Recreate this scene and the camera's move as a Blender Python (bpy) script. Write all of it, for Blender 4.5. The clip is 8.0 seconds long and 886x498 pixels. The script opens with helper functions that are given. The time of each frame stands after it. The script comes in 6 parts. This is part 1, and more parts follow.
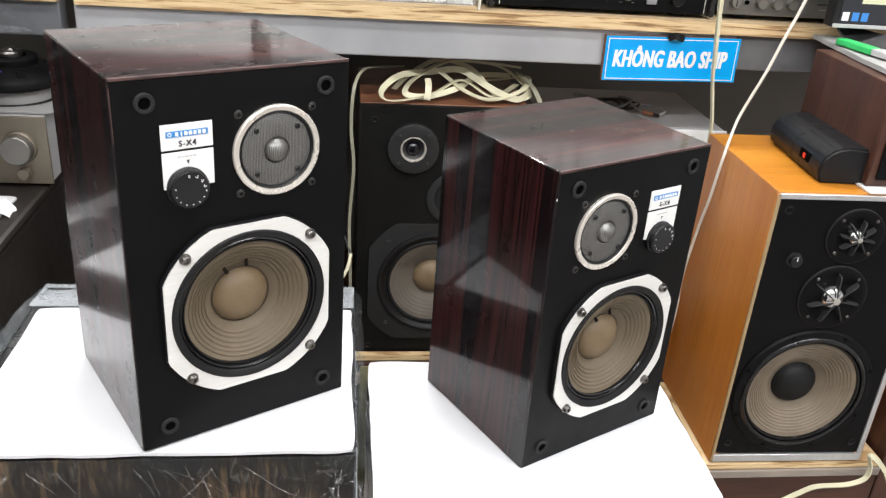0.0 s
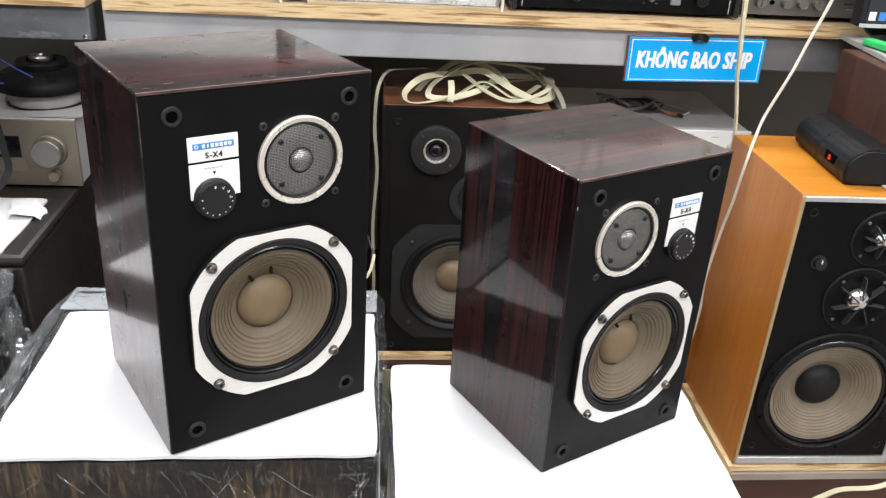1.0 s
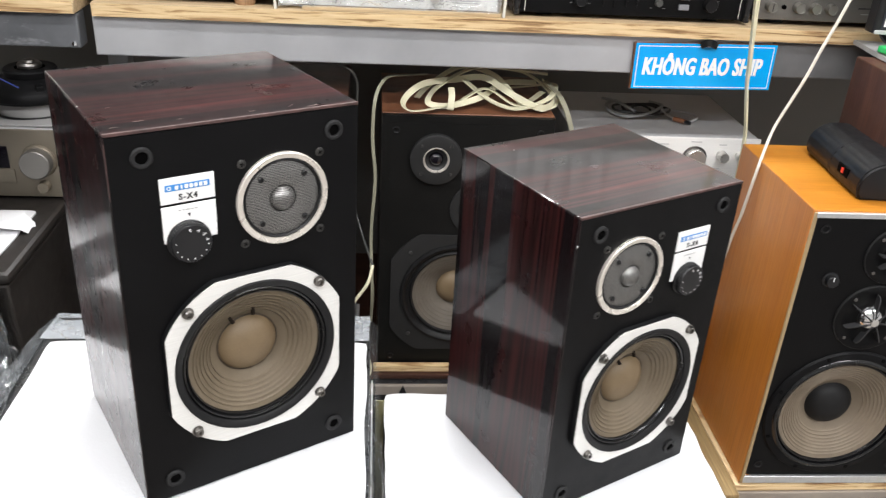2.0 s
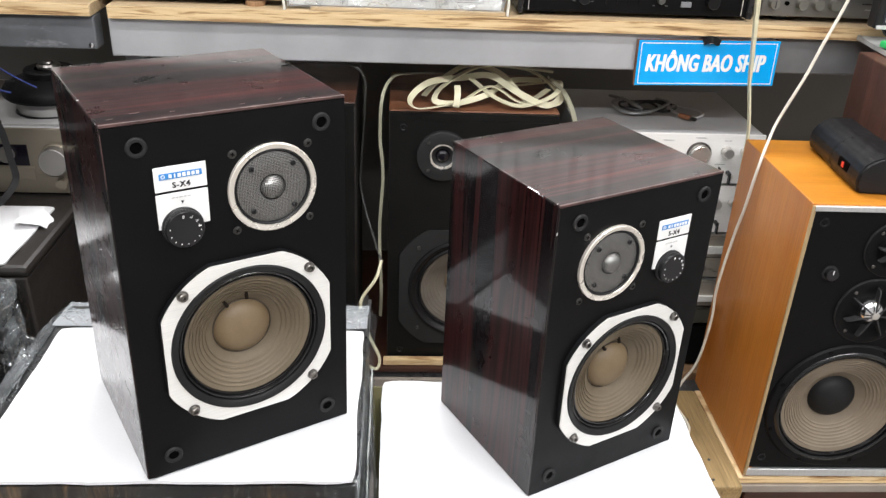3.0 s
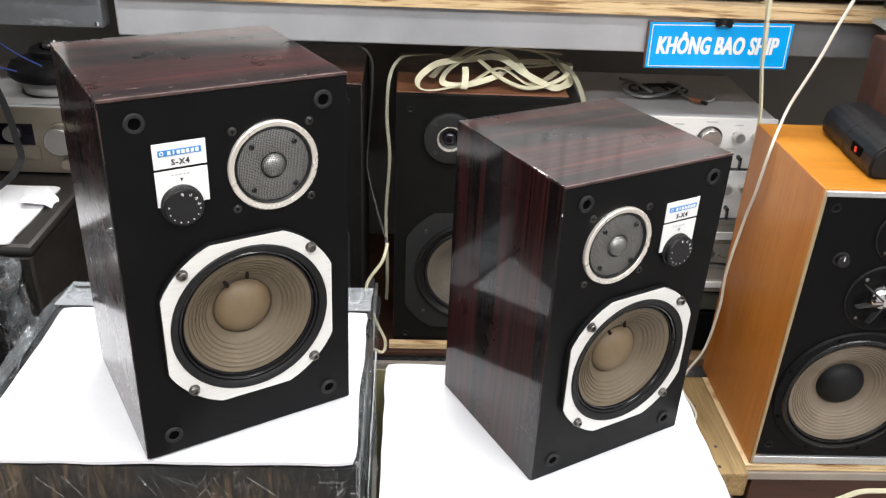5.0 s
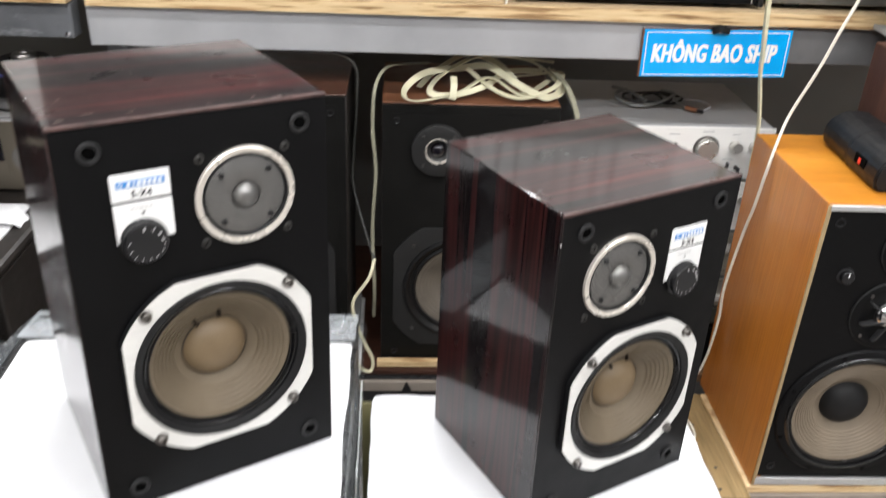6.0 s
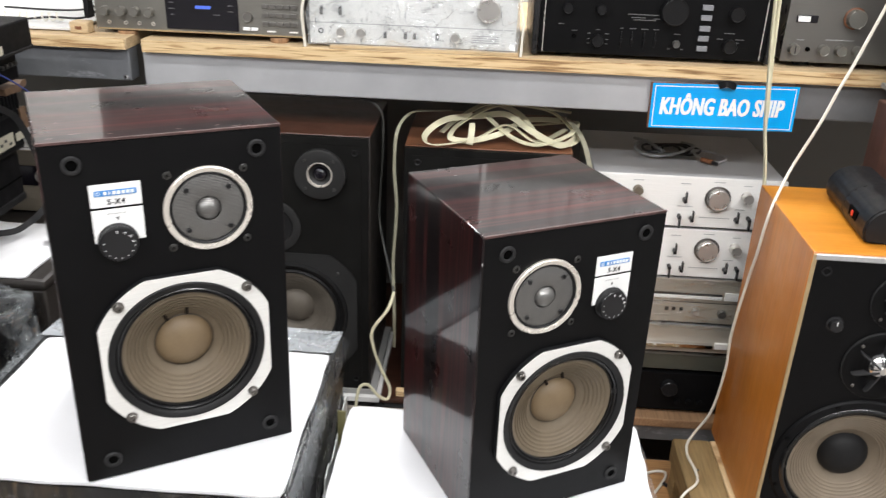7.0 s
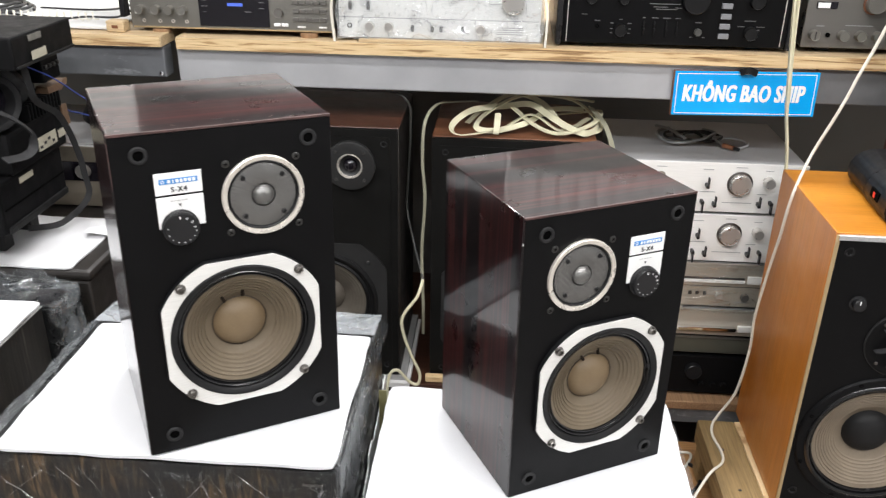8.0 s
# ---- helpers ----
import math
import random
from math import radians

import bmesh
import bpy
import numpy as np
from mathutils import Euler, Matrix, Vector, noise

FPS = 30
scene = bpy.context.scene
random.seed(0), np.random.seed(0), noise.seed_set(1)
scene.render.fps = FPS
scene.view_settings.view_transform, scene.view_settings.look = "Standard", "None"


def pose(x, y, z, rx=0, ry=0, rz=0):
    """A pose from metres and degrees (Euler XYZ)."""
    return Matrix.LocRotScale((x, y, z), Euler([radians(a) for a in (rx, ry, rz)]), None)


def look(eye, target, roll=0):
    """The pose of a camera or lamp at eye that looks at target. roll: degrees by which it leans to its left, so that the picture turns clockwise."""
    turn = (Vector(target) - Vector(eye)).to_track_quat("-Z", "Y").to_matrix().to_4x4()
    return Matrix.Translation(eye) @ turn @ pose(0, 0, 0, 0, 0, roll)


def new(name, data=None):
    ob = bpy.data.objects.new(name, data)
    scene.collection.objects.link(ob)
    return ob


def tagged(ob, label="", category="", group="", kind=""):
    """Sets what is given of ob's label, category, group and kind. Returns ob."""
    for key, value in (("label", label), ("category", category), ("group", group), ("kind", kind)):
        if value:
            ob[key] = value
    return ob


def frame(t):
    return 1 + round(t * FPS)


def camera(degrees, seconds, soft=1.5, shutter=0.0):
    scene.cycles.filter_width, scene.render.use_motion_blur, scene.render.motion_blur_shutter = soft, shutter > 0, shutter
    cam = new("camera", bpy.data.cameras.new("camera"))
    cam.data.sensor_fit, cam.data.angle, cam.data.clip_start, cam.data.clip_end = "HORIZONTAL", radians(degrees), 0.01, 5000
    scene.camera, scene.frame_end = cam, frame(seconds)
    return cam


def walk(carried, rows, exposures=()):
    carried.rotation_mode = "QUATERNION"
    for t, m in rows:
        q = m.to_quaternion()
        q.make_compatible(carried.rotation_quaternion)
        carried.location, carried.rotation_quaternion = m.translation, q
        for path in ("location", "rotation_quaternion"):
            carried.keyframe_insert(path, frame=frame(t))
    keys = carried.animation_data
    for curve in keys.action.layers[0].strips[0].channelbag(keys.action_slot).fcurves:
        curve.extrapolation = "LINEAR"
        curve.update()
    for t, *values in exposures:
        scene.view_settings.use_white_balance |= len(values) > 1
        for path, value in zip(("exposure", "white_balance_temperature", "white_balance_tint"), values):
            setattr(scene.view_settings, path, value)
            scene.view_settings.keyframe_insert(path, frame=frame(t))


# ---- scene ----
cam = camera(55.5, 8.0, 1.25, 0.75)
PATH = [
    (0, (0.006, 0.0, 1.349), (0.251, 1.784, 0.48), 4.2),
    (0.5, (0.007, -0.006, 1.363), (0.231, 1.778, 0.487), 3.5),
    (1, (0.007, -0.003, 1.364), (0.196, 1.782, 0.48), 3.5),
    (1.5, (-0.007, 0.06, 1.371), (0.174, 1.837, 0.471), 3.5),
    (1.7, (0.002, 0.063, 1.379), (0.184, 1.833, 0.467), 3.5),
    (2.8, (0.06, 0.019, 1.391), (0.18, 1.801, 0.49), 2.7),
    (3, (0.058, 0.02, 1.39), (0.171, 1.798, 0.481), 2.5),
    (3.5, (0.057, 0.019, 1.39), (0.157, 1.791, 0.467), 2.6),
    (4, (0.058, 0.022, 1.387), (0.154, 1.79, 0.457), 2.8),
    (4.5, (0.062, 0.021, 1.388), (0.155, 1.786, 0.452), 2.8),
    (4.7, (0.063, 0.024, 1.387), (0.157, 1.788, 0.449), 2.7),
    (5.8, (0.067, 0.059, 1.367), (0.15, 1.82, 0.422), 2.6),
    (6, (0.067, 0.092, 1.377), (0.184, 1.856, 0.442), 2.6),
    (6.2, (0.077, 0.104, 1.384), (0.206, 1.876, 0.467), 2.8),
    (6.5, (0.132, 0.066, 1.39), (0.194, 1.874, 0.537), 3.1),
    (7, (0.199, -0.003, 1.394), (0.114, 1.814, 0.564), 2.2),
    (7.5, (0.191, -0.03, 1.395), (0.084, 1.776, 0.544), 1.5),
    (8, (0.174, -0.047, 1.4), (0.056, 1.762, 0.555), 1.0),
]
walk(cam, [(t, look(eye, target, roll)) for t, eye, target, roll in PATH])

# ---- light ----
world = bpy.data.worlds.new("world")
scene.world = world
world.use_nodes = True
world.node_tree.nodes["Background"].inputs[0].default_value = (0.8, 0.9, 1.0, 1)
world.node_tree.nodes["Background"].inputs[1].default_value = 0.15
scene.view_settings.exposure = 0.0


def tube_lamp(x, y, z, length, watts, turn=0.0):
    data = bpy.data.lights.new("ceiling_lamp", "AREA")
    data.shape, data.size, data.size_y, data.energy = "RECTANGLE", length, 0.16, watts
    data.color = (0.98, 0.975, 0.985)
    lamp = new("ceiling_lamp", data)
    lamp.matrix_world = pose(x, y, z, 0, 0, turn)
    return lamp


for lx in (-1.1, 0.35, 1.8):
    for ly, watts in ((-0.9, 45), (0.55, 18)):
        tube_lamp(lx, ly, 2.76, 1.2, watts)
# Unseen rear lamp, added to brighten the wall that the speaker tops reflect.
tube_lamp(0.1, 1.95, 2.76, 1.2, 52)

# ---- materials ----


def nodes_of(name):
    m = bpy.data.materials.new(name)
    m.use_nodes = True
    t = m.node_tree
    return m, t, t.nodes["Principled BSDF"]


def link(t, a, b):
    t.links.new(a, b)


def coords(t, scale, space="Object"):
    c = t.nodes.new("ShaderNodeTexCoord")
    mp = t.nodes.new("ShaderNodeMapping")
    mp.inputs["Scale"].default_value = scale
    link(t, c.outputs[space], mp.inputs["Vector"])
    return mp.outputs["Vector"]


def noise_tex(t, vec, scale, detail=4.0, rough=0.55, distort=0.0):
    n = t.nodes.new("ShaderNodeTexNoise")
    n.inputs["Scale"].default_value = scale
    n.inputs["Detail"].default_value = detail
    n.inputs["Roughness"].default_value = rough
    n.inputs["Distortion"].default_value = distort
    link(t, vec, n.inputs["Vector"])
    return n.outputs["Fac"]


def ramp(t, fac, stops):
    r = t.nodes.new("ShaderNodeValToRGB")
    e = r.color_ramp.elements
    while len(e) < len(stops):
        e.new(0.5)
    for k, (p, c) in zip(e, stops):
        k.position, k.color = p, (*c, 1) if len(c) == 3 else c
    link(t, fac, r.inputs["Fac"])
    return r.outputs["Color"]


def span(t, fac, a, b, lo=0.3, hi=0.7):
    r = t.nodes.new("ShaderNodeMapRange")
    r.inputs["From Min"].default_value, r.inputs["From Max"].default_value = lo, hi
    r.inputs["To Min"].default_value, r.inputs["To Max"].default_value = a, b
    link(t, fac, r.inputs["Value"])
    return r.outputs["Result"]


def bump(t, b, fac, strength, dist=0.001):
    n = t.nodes.new("ShaderNodeBump")
    n.inputs["Strength"].default_value, n.inputs["Distance"].default_value = strength, dist
    link(t, fac, n.inputs["Height"])
    link(t, n.outputs["Normal"], b.inputs["Normal"])


def mix_col(t, fac, a, b):
    n = t.nodes.new("ShaderNodeMix")
    n.data_type = "RGBA"
    link(t, fac, n.inputs[0])
    for s, v in ((n.inputs[6], a), (n.inputs[7], b)):
        if isinstance(v, tuple):
            s.default_value = (*v, 1)
        else:
            link(t, v, s)
    return n.outputs[2]


def plain(name, col, rough=0.5, metal=0.0, vary=0.18, scale=60.0, grain=0.15, fine=600.0, coat=0.0, spec=0.5):
    """Paint, plastic, rubber or metal, with faint stains and a fine grain."""
    m, t, b = nodes_of(name)
    v = coords(t, (1, 1, 1))
    big = noise_tex(t, v, scale * 0.2, 3)
    lo = tuple(max(0.0, c * (1 - vary)) for c in col)
    hi = tuple(min(1.0, c * (1 + vary)) for c in col)
    link(t, ramp(t, big, [(0.3, lo), (0.7, hi)]), b.inputs["Base Color"])
    link(t, span(t, noise_tex(t, v, scale), max(0.02, rough - 0.08), min(1, rough + 0.08)), b.inputs["Roughness"])
    b.inputs["Metallic"].default_value = metal
    b.inputs["Coat Weight"].default_value = coat
    b.inputs["Specular IOR Level"].default_value = spec
    if grain:
        bump(t, b, noise_tex(t, v, fine, 2), grain, 0.0004)
    return m


def grained(name, stops, scale, rough, coat=0.0, fine=(1, 1, 1), bumpy=0.1, distort=0.6, coat_rough=0.05, pore=0.55, detail=5.0):
    """Wood grain: scale stretches the pattern along the grain."""
    m, t, b = nodes_of(name)
    v = coords(t, scale)
    broad = noise_tex(t, v, 1.0, detail, 0.6, distort)
    col = ramp(t, broad, stops)
    pores = noise_tex(t, coords(t, fine), 1.0, 3, 0.6)
    dark = t.nodes.new("ShaderNodeMix")
    dark.data_type, dark.blend_type = "RGBA", "MULTIPLY"
    dark.inputs[0].default_value = pore
    link(t, col, dark.inputs[6])
    link(t, ramp(t, pores, [(0.35, (0.45, 0.45, 0.45)), (0.6, (1, 1, 1))]), dark.inputs[7])
    link(t, dark.outputs[2], b.inputs["Base Color"])
    link(t, span(t, noise_tex(t, coords(t, (1, 1, 1)), 25), rough - 0.05, rough + 0.08), b.inputs["Roughness"])
    b.inputs["Coat Weight"].default_value = coat
    b.inputs["Coat Roughness"].default_value = coat_rough
    if bumpy:
        bump(t, b, pores, bumpy, 0.0004)
    return m


M = {}
M["rosewood"] = grained("rosewood", [(0.32, (0.0035, 0.003, 0.0035)), (0.46, (0.0065, 0.004, 0.0045)), (0.52, (0.038, 0.0095, 0.0095)), (0.56, (0.010, 0.0045, 0.0045)), (0.65, (0.082, 0.0165, 0.0155)), (0.76, (0.022, 0.0075, 0.0075))],
                        (0.8, 19, 0.8), 0.3, 0.74, (3, 300, 3), 0.0, 0.35, 0.08, 0.4, 3.0)
M["rosewood"].node_tree.nodes["Principled BSDF"].inputs["Coat IOR"].default_value = 1.54
M["rosewood"].node_tree.nodes["Principled BSDF"].inputs["Specular IOR Level"].default_value = 0.05
M["edge_red"] = plain("edge_red", (0.06, 0.03, 0.027), 0.6, 0, 0.5, 300, 0.2)
M["baffle_black"] = plain("baffle_black", (0.0030, 0.0030, 0.0034), 0.42, 0, 0.15, 40, 0.12, 1500, 0, 0.15)
M["plastic_black"] = plain("plastic_black", (0.010, 0.010, 0.011), 0.35, 0, 0.15, 60, 0.1, 900, 0, 0.4)
M["rubber"] = plain("rubber", (0.006, 0.006, 0.0065), 0.5, 0, 0.2, 50, 0.1, 700, 0, 0.3)
M["rubber_matt"] = plain("rubber_matt", (0.014, 0.014, 0.0145), 0.65, 0, 0.2, 50, 0.2, 700, 0, 0.3)
M["hole_dark"] = plain("hole_dark", (0.001, 0.001, 0.001), 0.9, 0, 0.1, 30, 0, 600, 0, 0.05)
M["cone_tan"] = grained("cone_tan", [(0.3, (0.108, 0.082, 0.052)), (0.7, (0.152, 0.118, 0.077))], (14, 14, 14), 0.62, 0, (700, 700, 700), 0.25, 0.3, 0.05, 0.18)
M["cap_tan"] = grained("cap_tan", [(0.3, (0.145, 0.100, 0.054)), (0.7, (0.195, 0.138, 0.076))], (18, 18, 18), 0.55, 0, (700, 700, 700), 0.2, 0.3, 0.05, 0.18)
M["cone_tan_pale"] = grained("cone_tan_pale", [(0.3, (0.15, 0.118, 0.082)), (0.7, (0.205, 0.163, 0.117))], (14, 14, 14), 0.62, 0, (700, 700, 700), 0.15, 0.3, 0.05, 0.18)
M["cone_grey"] = grained("cone_grey", [(0.3, (0.085, 0.072, 0.057)), (0.7, (0.13, 0.112, 0.09))], (14, 14, 14), 0.65, 0, (700, 700, 700), 0.2, 0.3, 0.05, 0.18)
M["lead_dark"] = plain("lead_dark", (0.009, 0.006, 0.004), 0.8, 0, 0.2, 60, 0.2, 600, 0, 0.1)
M["stripe_grey"] = plain("stripe_grey", (0.52, 0.52, 0.51), 0.6, 0, 0.05, 20, 0.1, 300)
M["rail_pale"] = plain("rail_pale", (0.34, 0.30, 0.26), 0.4, 0.4, 0.2, 40, 0.15)
M["button_grey"] = plain("button_grey", (0.22, 0.225, 0.24), 0.45, 0, 0.08, 40, 0.05)
M["knob_dim"] = plain("knob_dim", (0.006, 0.006, 0.0065), 0.4, 0, 0.15, 60, 0.1, 900, 0, 0.25)
M["print_dim"] = plain("print_dim", (0.13, 0.13, 0.13), 0.5, 0, 0.05, 30, 0)
M["rim_brown"] = plain("rim_brown", (0.045, 0.032, 0.02), 0.6, 0, 0.3, 100, 0.1)
M["scratch_pale"] = plain("scratch_pale", (0.3, 0.22, 0.2), 0.6, 0, 0.2, 60, 0)
M["vane_grey"] = plain("vane_grey", (0.028, 0.028, 0.029), 0.42, 0, 0.15, 60, 0.1, 900, 0, 0.4)
M["screw_black"] = plain("screw_black", (0.03, 0.029, 0.027), 0.4, 0.3, 0.4, 400, 0.1)
M["tape_brown"] = plain("tape_brown", (0.105, 0.062, 0.036), 0.6, 0, 0.35, 120, 0.3, 200)
M["cap_black"] = plain("cap_black", (0.008, 0.008, 0.0085), 0.6, 0, 0.2, 40, 0.2, 600, 0, 0.3)
M["steel"] = plain("steel", (0.62, 0.6, 0.57), 0.3, 0.75, 0.03, 40, 0)
M["screw"] = plain("screw", (0.2, 0.19, 0.18), 0.35, 1.0, 0.2, 200, 0.1)
M["screw_dark"] = plain("screw_dark", (0.07, 0.068, 0.066), 0.35, 0.6, 0.3, 300, 0.1)
M["chrome"] = plain("chrome", (0.75, 0.75, 0.76), 0.08, 1.0, 0.04, 60, 0)
M["card_white"] = plain("card_white", (0.78, 0.78, 0.77), 0.4, 0, 0.03, 30, 0)
M["print_blue"] = plain("print_blue", (0.04, 0.22, 0.55), 0.4, 0, 0.05, 30, 0)
M["print_dark"] = plain("print_dark", (0.02, 0.02, 0.022), 0.5, 0, 0.05, 30, 0)
M["print_grey"] = plain("print_grey", (0.4, 0.4, 0.4), 0.5, 0, 0.05, 30, 0)
M["print_white"] = plain("print_white", (0.85, 0.85, 0.85), 0.45, 0, 0.03, 30, 0)
M["foam_white"] = plain("foam_white", (0.64, 0.648, 0.665), 0.85, 0, 0.04, 40, 0.5, 300)
M["cloth_white"] = plain("cloth_white", (0.66, 0.66, 0.67), 0.9, 0, 0.06, 30, 0.4, 350)
M["enamel_black"] = plain("enamel_black", (0.015, 0.015, 0.016), 0.3, 0, 0.2, 40, 0.1)
M["soot"] = plain("soot", (0.004, 0.004, 0.0045), 0.55, 0, 0.2, 40, 0.3, 500, 0, 0.14)
M["cabinet_dark"] = plain("cabinet_dark", (0.018, 0.015, 0.013), 0.5, 0, 0.2, 40, 0.3, 500)
M["cord_white"] = plain("cord_white", (0.72, 0.69, 0.6), 0.45, 0, 0.08, 40, 0.1)
M["cord_cream"] = plain("cord_cream", (0.62, 0.59, 0.42), 0.5, 0, 0.1, 60, 0.1)
M["cord_dull"] = plain("cord_dull", (0.27, 0.26, 0.19), 0.5, 0, 0.1, 60, 0.1)
M["cord_grey"] = plain("cord_grey", (0.032, 0.032, 0.032), 0.45, 0, 0.2, 60, 0.1)
M["cord_smoke"] = plain("cord_smoke", (0.06, 0.06, 0.056), 0.45, 0, 0.2, 60, 0.1)
M["cord_pale"] = plain("cord_pale", (0.3, 0.31, 0.31), 0.45, 0, 0.1, 60, 0.1)
M["cord_blue"] = plain("cord_blue", (0.012, 0.03, 0.17), 0.4, 0, 0.1, 60, 0.1)
M["wall_paint"] = plain("wall_paint", (0.45, 0.45, 0.445), 0.7, 0, 0.05, 6, 0.2, 200)
# Whiter than the other walls, to brighten reflections on the speaker tops.
M["wall_white"] = plain("wall_white", (0.82, 0.82, 0.81), 0.7, 0, 0.04, 6, 0.2, 200)
M["floor_dull"] = plain("floor_dull", (0.225, 0.205, 0.185), 0.6, 0, 0.15, 8, 0.2, 200)
# Grey of the under-bench sheet, with the shade there put into it.
M["wall_in_shade"] = plain("wall_in_shade", (0.19, 0.185, 0.175), 0.8, 0, 0.15, 8, 0.2, 200)
M["ceiling_paint"] = plain("ceiling_paint", (0.75, 0.75, 0.74), 0.8, 0, 0.04, 6, 0.1, 200)
M["red"] = plain("red", (0.6, 0.03, 0.02), 0.35, 0, 0.1, 60, 0)
M["red_dull"] = plain("red_dull", (0.2, 0.02, 0.02), 0.4, 0, 0.1, 60, 0)
M["green"] = plain("green", (0.04, 0.5, 0.13), 0.35, 0, 0.1, 60, 0)
M["paper"] = plain("paper", (0.7, 0.7, 0.69), 0.7, 0, 0.05, 20, 0.15, 300)
# White paper darkened: the shade on it is put into the colour.
M["paper_shaded"] = plain("paper_shaded", (0.33, 0.33, 0.32), 0.7, 0, 0.06, 20, 0.15, 300)
M["sticker_cream"] = plain("sticker_cream", (0.36, 0.34, 0.27), 0.6, 0, 0.15, 120, 0.15, 300)
M["sticker_worn"] = plain("sticker_worn", (0.12, 0.115, 0.1), 0.7, 0, 0.35, 300, 0.15, 300)
M["cloth_dull"] = plain("cloth_dull", (0.34, 0.335, 0.33), 0.9, 0, 0.1, 30, 0.4, 350)
M["plate_grey"] = plain("plate_grey", (0.02, 0.02, 0.02), 0.45, 0, 0.15, 60, 0.1, 900, 0, 0.35)
M["panel_grey"] = plain("panel_grey", (0.0065, 0.0064, 0.006), 0.45, 0, 0.15, 40, 0.12, 1500, 0, 0.2)
M["plastic_matt"] = plain("plastic_matt", (0.0062, 0.0064, 0.0072), 0.45, 0, 0.15, 60, 0.2, 900, 0, 0.35)
M["rubber_gloss"] = plain("rubber_gloss", (0.005, 0.005, 0.0055), 0.22, 0, 0.2, 50, 0.05, 700, 0, 0.5)
M["gold_trim"] = plain("gold_trim", (0.42, 0.31, 0.17), 0.4, 0.3, 0.15, 60, 0.1)
M["carton_white"] = plain("carton_white", (0.8, 0.8, 0.79), 0.6, 0, 0.04, 20, 0.1, 300)
M["pine_old"] = grained("pine_old", [(0.25, (0.17, 0.11, 0.045)), (0.5, (0.30, 0.205, 0.088)), (0.75, (0.40, 0.285, 0.14))],
                        (22, 2.2, 22), 0.7, 0, (260, 9, 260), 0.3, 1.4)
M["webbing"] = plain("webbing", (0.011, 0.011, 0.012), 0.75, 0, 0.2, 60, 0.5, 900)
M["olive"] = plain("olive", (0.17, 0.155, 0.07), 0.5, 0, 0.12, 40, 0.1)
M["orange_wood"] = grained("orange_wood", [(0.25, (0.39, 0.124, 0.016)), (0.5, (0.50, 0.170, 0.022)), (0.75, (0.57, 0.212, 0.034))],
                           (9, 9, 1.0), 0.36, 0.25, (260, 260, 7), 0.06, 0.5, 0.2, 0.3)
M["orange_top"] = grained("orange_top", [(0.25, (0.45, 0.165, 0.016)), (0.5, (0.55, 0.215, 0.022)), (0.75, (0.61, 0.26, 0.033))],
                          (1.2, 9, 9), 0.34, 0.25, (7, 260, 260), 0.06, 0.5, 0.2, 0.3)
M["walnut"] = grained("walnut", [(0.25, (0.028, 0.010, 0.006)), (0.5, (0.062, 0.023, 0.013)), (0.75, (0.1, 0.04, 0.022))],
                      (1.4, 14, 24), 0.42, 0.15, (8, 260, 400), 0.08, 0.6, 0.3)
M["walnut_up"] = grained("walnut_up", [(0.25, (0.03, 0.011, 0.007)), (0.5, (0.07, 0.026, 0.015)), (0.75, (0.115, 0.045, 0.025))],
                         (24, 24, 1.6), 0.5, 0.05, (300, 300, 8), 0.08, 0.6, 0.3)
M["brown_veneer"] = grained("brown_veneer", [(0.25, (0.12, 0.045, 0.02)), (0.5, (0.19, 0.075, 0.034)), (0.75, (0.25, 0.10, 0.048))],
                            (1.4, 14, 14), 0.5, 0, (8, 260, 260), 0.1, 0.5)
M["pine"] = grained("pine", [(0.25, (0.27, 0.15, 0.075)), (0.5, (0.38, 0.225, 0.12)), (0.75, (0.45, 0.28, 0.16))],
                    (16, 1.3, 16), 0.6, 0, (260, 9, 260), 0.2, 0.8)
M["ply_face"] = grained("ply_face", [(0.25, (0.5, 0.35, 0.19)), (0.5, (0.62, 0.46, 0.27)), (0.75, (0.7, 0.54, 0.34))],
                        (1.3, 14, 14), 0.6, 0, (9, 260, 260), 0.15, 0.7)
M["floor_wood"] = grained("floor_wood", [(0.25, (0.34, 0.175, 0.07)), (0.5, (0.46, 0.25, 0.105)), (0.75, (0.53, 0.31, 0.14))],
                          (1.3, 14, 14), 0.4, 0, (9, 240, 240), 0.1, 0.6)


def ply_edge():
    """Edge of plywood: pale and dark veneer layers that waver along the board."""
    m, t, b = nodes_of("ply_edge")
    v = coords(t, (8, 8, 140))
    n = noise_tex(t, v, 1.0, 4, 0.6, 0.5)
    layers = ramp(t, n, [(0.3, (0.16, 0.085, 0.035)), (0.42, (0.42, 0.26, 0.12)), (0.5, (0.66, 0.48, 0.26)), (0.7, (0.74, 0.57, 0.34))])
    link(t, layers, b.inputs["Base Color"])
    b.inputs["Roughness"].default_value = 0.7
    bump(t, b, n, 0.5, 0.002)
    return m


M["ply_edge"] = ply_edge()


def brushed(name, col, rough, stretch, metal=1.0):
    m, t, b = nodes_of(name)
    n = noise_tex(t, coords(t, stretch), 1.0, 3, 0.7)
    lo = tuple(c * 0.86 for c in col)
    link(t, ramp(t, n, [(0.3, lo), (0.7, col)]), b.inputs["Base Color"])
    link(t, span(t, n, rough - 0.07, rough + 0.1), b.inputs["Roughness"])
    b.inputs["Metallic"].default_value = metal
    bump(t, b, n, 0.12, 0.0003)
    return m


